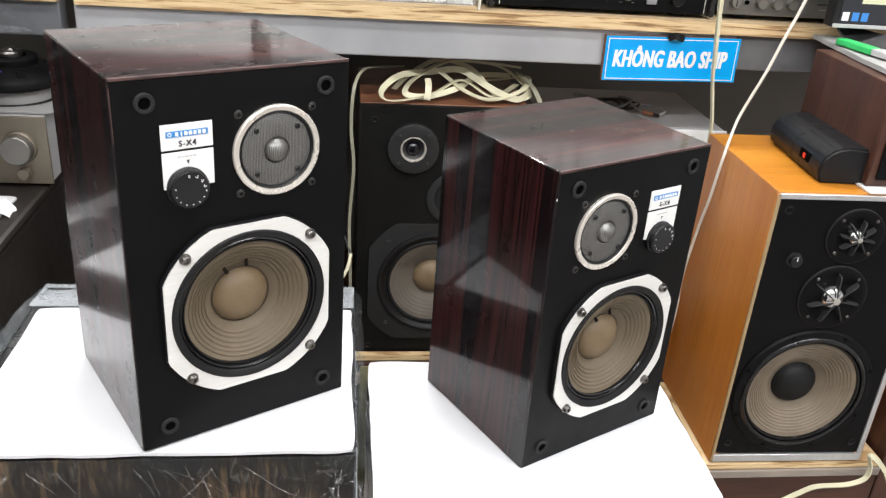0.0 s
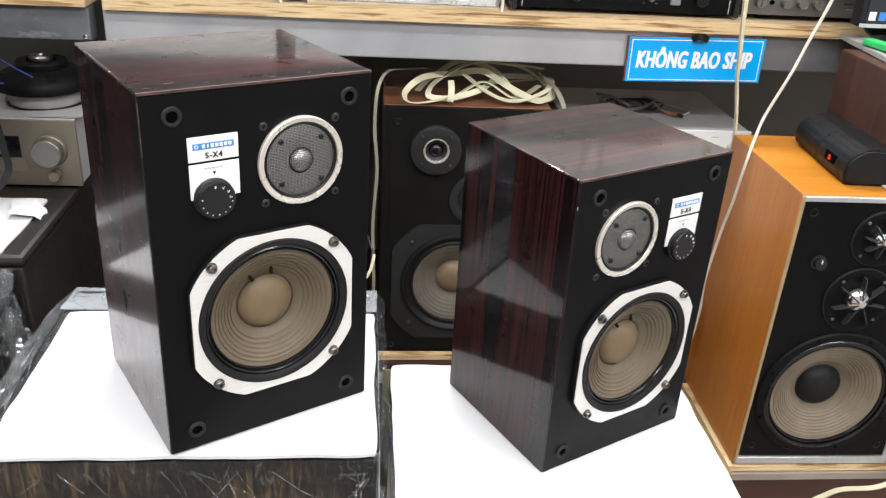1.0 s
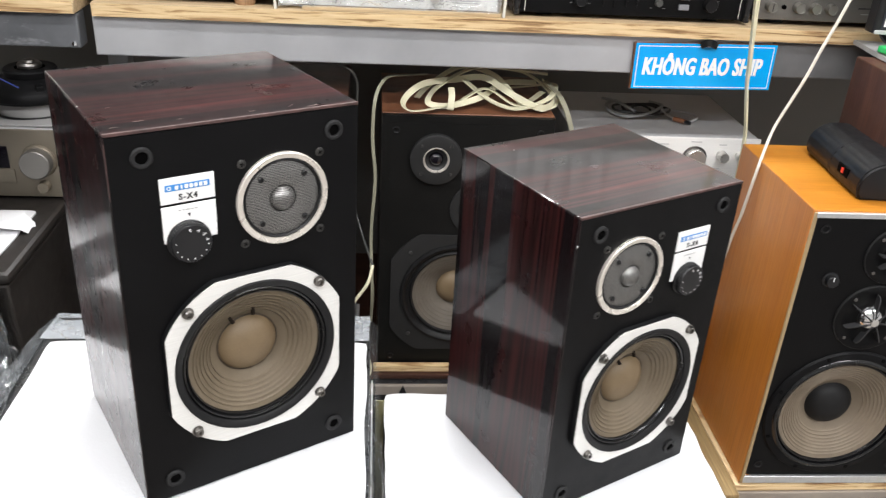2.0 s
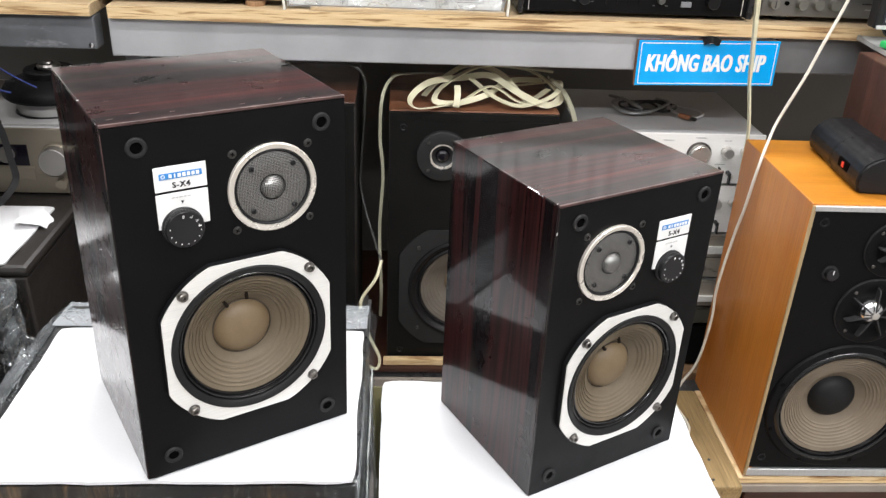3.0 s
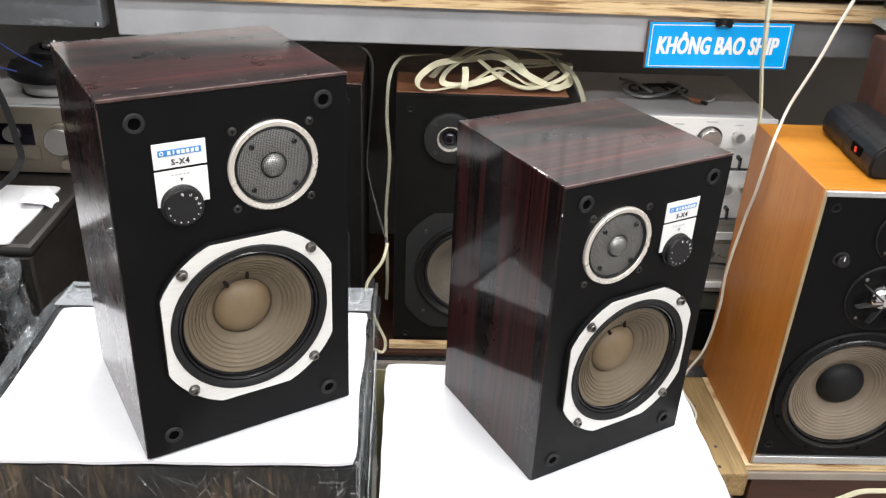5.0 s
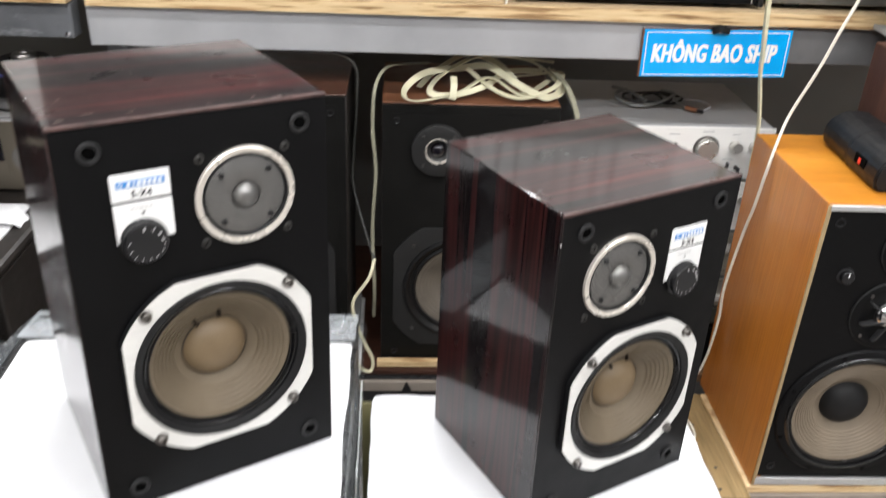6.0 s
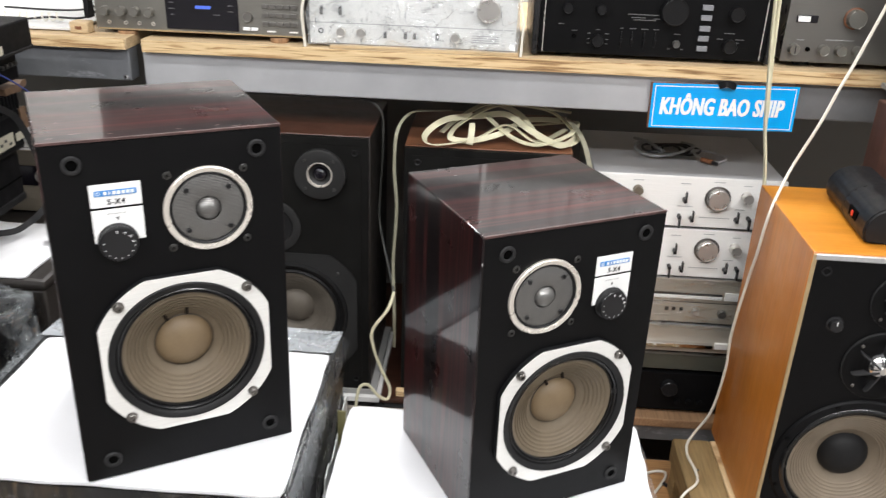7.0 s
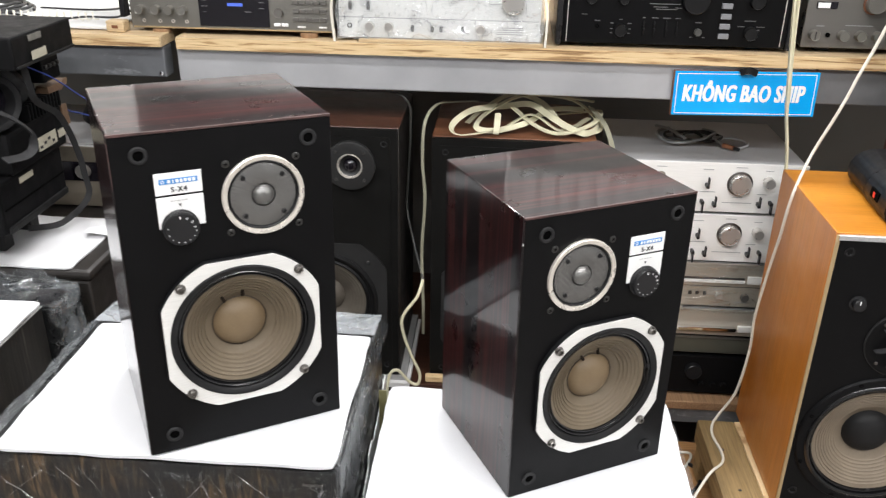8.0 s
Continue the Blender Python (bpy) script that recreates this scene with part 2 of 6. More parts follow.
M["brushed_frame"] = brushed("brushed_frame", (0.80, 0.79, 0.76), 0.4, (30, 900, 900), 0.2)
M["ring_metal"] = plain("ring_metal", (0.80, 0.75, 0.68), 0.3, 0.6, 0.03, 60, 0)
M["face_silver"] = brushed("face_silver", (0.93, 0.92, 0.89), 0.42, (14, 700, 1400), 0.08)
M["face_pale"] = brushed("face_pale", (0.5, 0.46, 0.39), 0.4, (14, 700, 1400), 0.45)
M["face_champagne"] = brushed("face_champagne", (0.23, 0.20, 0.155), 0.42, (14, 700, 1400), 0.6)
M["face_grey"] = brushed("face_grey", (0.27, 0.26, 0.235), 0.42, (14, 700, 1400), 0.75)
M["face_titan"] = brushed("face_titan", (0.22, 0.21, 0.195), 0.42, (14, 700, 1400), 0.75)
M["alu_trim"] = brushed("alu_trim", (0.72, 0.73, 0.74), 0.38, (300, 300, 20), 0.8)
M["cover_grey"] = plain("cover_grey", (0.52, 0.52, 0.525), 0.5, 0.3, 0.08, 20, 0.2, 700)


def fascia_steel(name, lo, hi, scuffed=(0.38, 0.385, 0.39), wear=0.66, metal=0.35):
    """Grey painted steel, scuffed and a little dusty."""
    m, t, b = nodes_of(name)
    v = coords(t, (1, 1, 1))
    a = noise_tex(t, v, 5, 5, 0.6)
    scuff = noise_tex(t, coords(t, (8, 8, 22)), 1.0, 6, 0.7)
    base = ramp(t, a, [(0.3, lo), (0.7, hi)])
    mark = ramp(t, scuff, [(wear, (0, 0, 0)), (wear + 0.12, (1, 1, 1))])
    link(t, mix_col(t, mark, base, scuffed), b.inputs["Base Color"])
    link(t, span(t, a, 0.34, 0.5), b.inputs["Roughness"])
    b.inputs["Metallic"].default_value = metal
    bump(t, b, scuff, 0.08, 0.0005)
    return m


M["fascia_steel"] = fascia_steel("fascia_steel", (0.40, 0.405, 0.42), (0.52, 0.525, 0.54), (0.55, 0.555, 0.56))
M["fascia_dark"] = fascia_steel("fascia_dark", (0.10, 0.106, 0.116), (0.25, 0.258, 0.272), (0.42, 0.43, 0.445), 0.56, 0.35)
# Darker copy of the rail steel, with a dark reflection painted in.
M["fascia_reflection"] = fascia_steel("fascia_reflection", (0.13, 0.133, 0.138), (0.25, 0.253, 0.258), (0.3, 0.3, 0.3), 0.68)


def gauze():
    """Fine woven wire cloth over the small driver: holes between the wires."""
    m, t, b = nodes_of("gauze")
    v = coords(t, (1, 1, 1))
    sep = t.nodes.new("ShaderNodeSeparateXYZ")
    link(t, v, sep.inputs[0])
    waves = []
    for axis in ("X", "Z"):
        k = t.nodes.new("ShaderNodeMath")
        k.operation = "MULTIPLY"
        k.inputs[1].default_value = 2 * math.pi / 0.00135
        link(t, sep.outputs[axis], k.inputs[0])
        s = t.nodes.new("ShaderNodeMath")
        s.operation = "SINE"
        link(t, k.outputs[0], s.inputs[0])
        waves.append(s.outputs[0])
    mx = t.nodes.new("ShaderNodeMath")
    mx.operation = "MAXIMUM"
    link(t, waves[0], mx.inputs[0])
    link(t, waves[1], mx.inputs[1])
    link(t, ramp(t, mx.outputs[0], [(0.2, (0.03, 0.03, 0.03)), (0.85, (0.34, 0.335, 0.325))]), b.inputs["Base Color"])
    b.inputs["Metallic"].default_value = 0.75
    b.inputs["Roughness"].default_value = 0.34
    bump(t, b, mx.outputs[0], 0.25, 0.0003)
    return m


M["gauze"] = gauze()


def film_plastic(name, low, high, scale, width=0.035, haze=0.0):
    """Clear wrapping film: mostly seen through, with thin creases that catch the lamps."""
    m, t, b = nodes_of(name)
    t.nodes.remove(b)
    out = t.nodes["Material Output"]
    n = noise_tex(t, coords(t, scale), 1.0, 4, 0.55, 1.6)
    n2 = noise_tex(t, coords(t, tuple(2.3 * k for k in scale)), 1.0, 3, 0.55, 1.2)
    crease = ramp(t, n, [(0.5 - width, (0, 0, 0)), (0.5, (1, 1, 1)), (0.5 + width, (0, 0, 0))])
    fine = ramp(t, n2, [(0.5 - width * 0.7, (0, 0, 0)), (0.5, (0.6, 0.6, 0.6)), (0.5 + width * 0.7, (0, 0, 0))])
    add = t.nodes.new("ShaderNodeMath")
    add.operation = "MAXIMUM"
    link(t, crease, add.inputs[0])
    link(t, fine, add.inputs[1])
    clear = t.nodes.new("ShaderNodeBsdfTransparent")
    clear.inputs[0].default_value = (0.95, 0.96, 0.96, 1)
    gloss = t.nodes.new("ShaderNodeBsdfGlossy")
    gloss.inputs["Roughness"].default_value = 0.10
    gloss.inputs["Color"].default_value = (0.95, 0.97, 1, 1)
    bp = t.nodes.new("ShaderNodeBump")
    bp.inputs["Strength"].default_value, bp.inputs["Distance"].default_value = 1.0, 0.012
    link(t, n, bp.inputs["Height"])
    link(t, bp.outputs["Normal"], gloss.inputs["Normal"])
    mx = t.nodes.new("ShaderNodeMixShader")
    link(t, span(t, add.outputs[0], low, high, 0.0, 1.0), mx.inputs[0])
    if haze:
        milk = t.nodes.new("ShaderNodeBsdfDiffuse")
        milk.inputs[0].default_value = (0.72, 0.76, 0.8, 1)
        veil = t.nodes.new("ShaderNodeMixShader")
        link(t, span(t, noise_tex(t, coords(t, (8, 8, 8)), 1.0, 4), haze * 0.6, haze * 1.3), veil.inputs[0])
        link(t, clear.outputs[0], veil.inputs[1])
        link(t, milk.outputs[0], veil.inputs[2])
        link(t, veil.outputs[0], mx.inputs[1])
    else:
        link(t, clear.outputs[0], mx.inputs[1])
    link(t, gloss.outputs[0], mx.inputs[2])
    link(t, mx.outputs[0], out.inputs["Surface"])
    return m


M["film"] = film_plastic("film", 0.02, 0.28, (22, 22, 22))
M["film_creased"] = film_plastic("film_creased", 0.03, 0.55, (7, 7, 30), 0.02)
M["film_streaky"] = film_plastic("film_streaky", 0.004, 0.07, (34, 18, 6), 0.018)
M["film_milky"] = film_plastic("film_milky", 0.03, 0.42, (13, 13, 13), 0.022, 0.34)
M["film_thin"] = film_plastic("film_thin", 0.012, 0.38, (13, 13, 13), 0.02, 0.025)
M["film_front"] = film_plastic("film_front", 0.005, 0.13, (30, 30, 12), 0.012)
M["film_side"] = film_plastic("film_side", 0.05, 0.6, (40, 5, 20), 0.05, 0.10)
M["film_crease"] = film_plastic("film_crease", 0.2, 0.75, (60, 60, 60), 0.12)
M["film_draped"] = film_plastic("film_draped", 0.02, 0.55, (9, 9, 24), 0.03, 0.05)
M["film_deck"] = film_plastic("film_deck", 0.05, 0.6, (20, 20, 20), 0.035, 0.16)


def panel_reflection():
    """Dark panel under the film; its brown vertical streaks paint in a reflection."""
    m, t, b = nodes_of("panel_reflection")
    n = noise_tex(t, coords(t, (70, 70, 9)), 1.0, 6, 0.7, 2.2)
    p = noise_tex(t, coords(t, (7, 7, 9)), 1.0, 3)
    streak = ramp(t, n, [(0.42, (0.007, 0.0065, 0.0065)), (0.54, (0.045, 0.030, 0.018)), (0.68, (0.2, 0.13, 0.066))])
    link(t, mix_col(t, ramp(t, p, [(0.42, (0, 0, 0)), (0.58, (1, 1, 1))]), (0.008, 0.008, 0.009), streak), b.inputs["Base Color"])
    b.inputs["Roughness"].default_value = 0.4
    return m


M["panel_reflection"] = panel_reflection()


def panel_streaked():
    """Dark panel with fine pale upright streaks."""
    m, t, b = nodes_of("panel_streaked")
    n = noise_tex(t, coords(t, (240, 240, 5)), 1.0, 4, 0.65, 0.6)
    link(t, ramp(t, n, [(0.42, (0.012, 0.011, 0.011)), (0.60, (0.035, 0.031, 0.028)), (0.72, (0.13, 0.12, 0.105))]), b.inputs["Base Color"])
    b.inputs["Roughness"].default_value = 0.35
    return m


M["panel_streaked"] = panel_streaked()
M["film_edge"] = plain("film_edge", (0.22, 0.21, 0.2), 0.25, 0, 0.3, 80, 0.3, 200)


def sign_face():
    m, t, b = nodes_of("sign_face")
    n = noise_tex(t, coords(t, (6, 6, 6)), 1.0, 3)
    link(t, ramp(t, n, [(0.3, (0.0, 0.31, 0.77)), (0.7, (0.0, 0.43, 0.92))]), b.inputs["Base Color"])
    b.inputs["Roughness"].default_value = 0.22
    return m


M["sign_blue"] = sign_face()


def glow(name, col, strength):
    m, t, b = nodes_of(name)
    b.inputs["Base Color"].default_value = (0.01, 0.01, 0.01, 1)
    b.inputs["Emission Color"].default_value = (*col, 1)
    b.inputs["Emission Strength"].default_value = strength
    return m


M["screen_dark"] = glow("screen_dark", (0.01, 0.012, 0.02), 1.0)
M["screen_white"] = glow("screen_white", (0.9, 0.9, 0.6), 1.0)
M["screen_blue"] = glow("screen_blue", (0.05, 0.3, 0.8), 1.0)
M["led_blue"] = glow("led_blue", (0.1, 0.2, 0.9), 1.0)
M["dial_glass"] = plain("dial_glass", (0.075, 0.075, 0.06), 0.15, 0, 0.25, 20, 0)
M["display_glass"] = plain("display_glass", (0.006, 0.005, 0.008), 0.1, 0, 0.1, 30, 0)

# ---- shaping ----


def thing(name, m, label, category, group="", kind=""):
    ob = new(name)
    ob.empty_display_size = 0.02
    ob.matrix_basis = m
    return tagged(ob, label, category, group, kind)


def part(name, bm, material, parent, label="", at=None, smooth=True):
    """Links a bmesh as one mesh under a thing or a part."""
    me = bpy.data.meshes.new(name)
    bmesh.ops.recalc_face_normals(bm, faces=bm.faces[:])
    bm.to_mesh(me)
    bm.free()
    me.materials.append(M[material])
    if smooth:
        me.set_sharp_from_angle(angle=radians(35))
        # broad flat faces of bevelled boxes keep their own plane
        small = len(me.polygons) < 200
        me.polygons.foreach_set("use_smooth", [not (small and max(abs(c) for c in p.normal) > 0.9999) for p in me.polygons])
    ob = new(name, me)
    ob.parent = parent
    if at is not None:
        ob.matrix_basis = at if isinstance(at, Matrix) else Matrix.Translation(at)
    if label:
        ob["label"] = label
    return ob


def box(x0, x1, y0, y1, z0, z1, bevel=0.0, seg=2, bm=None):
    own = bmesh.new()
    bmesh.ops.create_cube(own, size=1, matrix=Matrix.LocRotScale(((x0 + x1) / 2, (y0 + y1) / 2, (z0 + z1) / 2), None, (x1 - x0, y1 - y0, z1 - z0)))
    if bevel:
        bmesh.ops.bevel(own, geom=own.edges[:], offset=bevel, segments=seg, affect="EDGES", profile=0.5)
    if bm is None:
        return own
    me = bpy.data.meshes.new("joined")
    own.to_mesh(me)
    own.free()
    bm.from_mesh(me)
    bpy.data.meshes.remove(me)
    return bm


def lathe(profile, seg=48, bm=None):
    """Turns (radius, height) pairs round the axis that points to the front (-y)."""
    bm = bm or bmesh.new()
    rings = []
    for r, h in profile:
        if r < 1e-6:
            rings.append([bm.verts.new((0, -h, 0))])
        else:
            rings.append([bm.verts.new((r * math.cos(2 * math.pi * i / seg), -h, r * math.sin(2 * math.pi * i / seg))) for i in range(seg)])
    for a, b in zip(rings, rings[1:]):
        for i in range(seg):
            j = (i + 1) % seg
            if len(a) == 1 and len(b) > 1:
                bm.faces.new((a[0], b[i], b[j]))
            elif len(b) == 1 and len(a) > 1:
                bm.faces.new((a[i], b[0], a[j]))
            elif len(a) > 1:
                bm.faces.new((a[i], b[i], b[j], a[j]))
    return bm


def slab(outline, y0, y1, hole=0.0, seg=64, bevel=0.0):
    """A plate with that outline in x and z, from y0 (front) to y1, with a round hole if given."""
    bm = bmesh.new()
    if hole:
        n = len(outline)
        for y, flip in ((y0, False), (y1, True)):
            o = [bm.verts.new((x, y, z)) for x, z in outline]
            h = [bm.verts.new((hole * math.cos(a), y, hole * math.sin(a))) for a in (math.atan2(z, x) for x, z in outline)]
            for i in range(n):
                j = (i + 1) % n
                bm.faces.new((o[i], o[j], h[j], h[i]))
            if flip:
                for i in range(n):
                    j = (i + 1) % n
                    bm.faces.new((fo[i], fo[j], o[j], o[i]))
                    bm.faces.new((fh[i], fh[j], h[j], h[i]))
            fo, fh = o, h
    else:
        f = bm.faces.new([bm.verts.new((x, y0, z)) for x, z in outline])
        got = bmesh.ops.extrude_face_region(bm, geom=[f])
        bmesh.ops.translate(bm, verts=[v for v in got["geom"] if isinstance(v, bmesh.types.BMVert)], vec=(0, y1 - y0, 0))
    return bm


def holed_panel(x0, x1, z0, z1, y0, y1, cx, cz, r, seg=72):
    """A rectangular panel with one round hole through it."""
    angles = [2 * math.pi * i / seg for i in range(seg)]
    angles += [math.atan2(z - cz, x - cx) % (2 * math.pi) for x in (x0, x1) for z in (z0, z1)]
    out = []
    for a in sorted(angles):
        c, s = math.cos(a), math.sin(a)
        k = min(((x1 if c > 0 else x0) - cx) / c if abs(c) > 1e-9 else 9, ((z1 if s > 0 else z0) - cz) / s if abs(s) > 1e-9 else 9)
        out.append((k * c, k * s))
    bm = slab(out, y0, y1, r)
    bmesh.ops.translate(bm, verts=bm.verts[:], vec=(cx, 0, cz))
    return bm


def carcass(s, w, d, h, t, bevel, material, top, label):
    """A cabinet of five boards, open at the front."""
    part("cabinet_side", box(0, t, 0, d, 0, h - 0.0005, bevel, 1), material, s)
    part("cabinet_side", box(w - t, w, 0, d, 0, h - 0.0005, bevel, 1), material, s)
    part("cabinet_top", box(0.0004, w - 0.0004, 0.0003, d, h - t, h, bevel, 1), top, s, label)
    part("cabinet_bottom", box(t, w - t, 0.0005, d, 0.0005, t), material, s)
    part("back_panel", box(t, w - t, d - 0.012, d - 0.002, t, h - t), "cabinet_dark", s)


def sweep(points, section, closed=True, steps=8, up=None):
    """A section (list of x, y) carried along a smooth line through the points."""
    pts = [Vector(p) for p in points]
    line = []
    for i in range(len(pts) - 1):
        p0, p1, p2, p3 = pts[max(i - 1, 0)], pts[i], pts[i + 1], pts[min(i + 2, len(pts) - 1)]
        for k in range(steps):
            s = k / steps
            line.append(0.5 * ((2 * p1) + (p2 - p0) * s + (2 * p0 - 5 * p1 + 4 * p2 - p3) * s * s + (3 * p1 - p0 - 3 * p2 + p3) * s ** 3))
    line.append(pts[-1])
    bm = bmesh.new()
    rings = []
    side = None
    for i, p in enumerate(line):
        d = (line[min(i + 1, len(line) - 1)] - line[max(i - 1, 0)]).normalized()
        ref = Vector(up) if up else (side if side is not None else (Vector((0, 0, 1)) if abs(d.z) < 0.9 else Vector((1, 0, 0))))
        if up:
            a = d.cross(ref)
            a = a.normalized() if a.length > 1e-4 else side
        else:
            a = (ref - d * ref.dot(d)).normalized()
        side = a
        b = d.cross(a).normalized()
        rings.append([bm.verts.new(p + a * x + b * y) for x, y in section])
    n = len(section)
    for r, s in zip(rings, rings[1:]):
        for i in range(n if closed else n - 1):
            j = (i + 1) % n
            bm.faces.new((r[i], r[j], s[j], s[i]))
    if closed:
        bm.faces.new(rings[0][::-1])
        bm.faces.new(rings[-1])
    return bm


def round_section(r, n=8):
    return [(r * math.cos(2 * math.pi * i / n), r * math.sin(2 * math.pi * i / n)) for i in range(n)]


def flat_section(w, h):
    return [(-w / 2, -h / 2), (w / 2, -h / 2), (w / 2, h / 2), (-w / 2, h / 2)]


def cut_circle(radius, half_w, half_h, seg=96):
    """A circle with its four sides cut off straight."""
    return [(max(-half_w, min(half_w, radius * math.cos(a))), max(-half_h, min(half_h, radius * math.sin(a)))) for a in (2 * math.pi * i / seg for i in range(seg))]


def lettering(name, text, size, material, parent, at, wide=1.0, slant=0.0, weight=0.0, depth=0.0002, gap=1.0, bold=0.0):
    """Raised letters, centred, that face the front (-y); bold thickens their uprights."""
    c = bpy.data.curves.new(name, "FONT")
    c.body, c.size, c.align_x, c.align_y = text, size, "CENTER", "CENTER"
    c.shear, c.offset, c.extrude, c.resolution_u = slant, weight, depth, 3
    c.space_character = gap
    tmp = bpy.data.objects.new("tmp", c)
    scene.collection.objects.link(tmp)
    bpy.context.view_layer.update()
    me = bpy.data.meshes.new_from_object(tmp.evaluated_get(bpy.context.evaluated_depsgraph_get()))
    bpy.data.objects.remove(tmp)
    bm = bmesh.new()
    bm.from_mesh(me)
    bpy.data.meshes.remove(me)
    bmesh.ops.transform(bm, matrix=pose(0, 0, 0, 90, 0, 0) @ Matrix.Diagonal((wide, 1, 1, 1)), verts=bm.verts[:])
    if bold:
        faces = bm.faces[:]
        for dx, dy in ((-bold, 0.00004), (bold, 0.00008)):
            got = bmesh.ops.duplicate(bm, geom=faces)
            bmesh.ops.translate(bm, verts=[v for v in got["geom"] if isinstance(v, bmesh.types.BMVert)], vec=(dx, dy, 0))
    return part(name, bm, material, parent, at=at, smooth=False)


def wavy_sheet(x0, x1, y0, y1, thick, lift, seed, nx=28, ny=24, droop=0.0, corner=0.012):
    """A soft sheet that lies on something: rounded corners, slightly uneven, its rim drooping if asked."""
    bm = bmesh.new()
    grid = []
    cx, cy, hx, hy = (x0 + x1) / 2, (y0 + y1) / 2, (x1 - x0) / 2, (y1 - y0) / 2
    for top in (True, False):
        rows = []
        for j in range(ny + 1):
            row = []
            for i in range(nx + 1):
                u, v = 2 * i / nx - 1, 2 * j / ny - 1
                x, y = cx + u * hx, cy + v * hy
                dx, dy = abs(x - cx) - (hx - corner), abs(y - cy) - (hy - corner)
                if dx > 0 and dy > 0:
                    k = corner / max(math.hypot(dx, dy), corner)
                    x = cx + math.copysign(hx - corner + dx * k, x - cx)
                    y = cy + math.copysign(hy - corner + dy * k, y - cy)
                rim = max(abs(u), abs(v))
                wav = noise.noise(Vector((x * 9, y * 9, seed))) * lift
                z = max(0.0, wav) - droop * max(0.0, (rim - 0.9) / 0.1) ** 2
                x += noise.noise(Vector((x * 25, y * 25, seed + 5))) * 0.002 * rim ** 8
                y += noise.noise(Vector((x * 25, y * 25, seed + 9))) * 0.002 * rim ** 8
                row.append(bm.verts.new((x, y, z + (thick if top else 0))))
            rows.append(row)
        grid.append(rows)
    for rows in grid:
        for j in range(ny):
            for i in range(nx):
                bm.faces.new((rows[j][i], rows[j][i + 1], rows[j + 1][i + 1], rows[j + 1][i]))
    a, b = grid
    for i in range(nx):
        bm.faces.new((a[0][i], b[0][i], b[0][i + 1], a[0][i + 1]))
        bm.faces.new((a[ny][i], b[ny][i], b[ny][i + 1], a[ny][i + 1]))
    for j in range(ny):
        bm.faces.new((a[j][0], b[j][0], b[j + 1][0], a[j + 1][0]))
        bm.faces.new((a[j][nx], b[j][nx], b[j + 1][nx], a[j + 1][nx]))
    return bm


def crinkle(bm, amount, scale, seed, cuts=0):
    if cuts:
        bmesh.ops.subdivide_edges(bm, edges=bm.edges[:], cuts=cuts, use_grid_fill=True)
    for v in bm.verts:
        p = v.co * scale + Vector((seed, seed * 0.7, 0))
        v.co += Vector((noise.noise(p), noise.noise(p + Vector((7, 0, 0))), noise.noise(p + Vector((0, 9, 0))))) * amount
    return bm


# ---- setting ----


def structure(name, bm, material, label):
    ob = part(name, bm, material, None, label)
    return tagged(ob, label, name.split("_")[0], kind="structure")


structure("floor", box(-2.6, 2.8, -2.6, 2.42, -0.1, 0.0), "floor_dull", "dull worn brownish shop floor under the benches")
structure("ceiling", box(-2.7, 2.9, -2.7, 2.5, 2.82, 2.92), "ceiling_paint", "plain white shop ceiling")
structure("wall_north", box(-2.6, 2.8, 2.32, 2.42, 0.0, 2.82), "wall_white", "plain white wall behind the benches")
structure("wall_south", box(-2.6, 2.8, -2.7, -2.6, 0.0, 2.82), "wall_paint", "plain light grey wall of the shop")
structure("wall_west", box(-2.7, -2.6, -2.6, 2.42, 0.0, 2.82), "wall_paint", "plain light grey side wall")
structure("wall_east", box(2.8, 2.9, -2.6, 2.42, 0.0, 2.82), "wall_paint", "plain light grey far side wall")
# Dark sheet before the white wall: shade under the benches put into its colour.
structure("wall_panel", box(-2.5, 2.7, 2.26, 2.30, 0.0, 1.0), "wall_in_shade", "grey sheet added for the shade under the benches")

# ---- benches and shelves ----


def bench(name, x0, x1, y, z_low, z_high, ply, label, steel="fascia_steel"):
    b = thing(name, pose(0, y, 0), label, "bench")
    part("fascia", box(x0, min(x1, 0.766), 0, 0.04, z_low, z_high, 0.003), steel, b, "painted steel front rail")
    # Rail past the sign: its dark reflection is put into the colour.
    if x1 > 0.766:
        part("fascia", box(0.7665, x1, 0.001, 0.04, z_low + 0.001, z_high, 0.003), "fascia_reflection", b, "steel front rail with its dark reflection painted in")
    top = box(x0 + 0.004, x1, -0.012, 0.70, z_high + 0.001, z_high + 0.001 + ply, 0.0015, 1)
    part("plywood_top", top, "ply_face", b, "raw plywood board with layered edge")
    edge = bmesh.new()
    n = 160
    rows = []
    for i in range(n + 1):
        x = x0 + 0.006 + (x1 - x0 - 0.008) * i / n
        rows.append([edge.verts.new((x, -0.0135 - 0.0012 * noise.noise(Vector((x * 60, k * 3.1, y))), z_high + 0.002 + (ply - 0.002) * k / 6)) for k in range(7)])
    for r, s in zip(rows, rows[1:]):
        for k in range(6):
            edge.faces.new((r[k], s[k], s[k + 1], r[k + 1]))
    got = bmesh.ops.extrude_face_region(edge, geom=edge.faces[:])
    for v in got["geom"]:
        if isinstance(v, bmesh.types.BMVert):
            v.co.y = -0.0115
    part("plywood_edge", edge, "ply_edge", b, "ragged layered plywood edge")
    return b


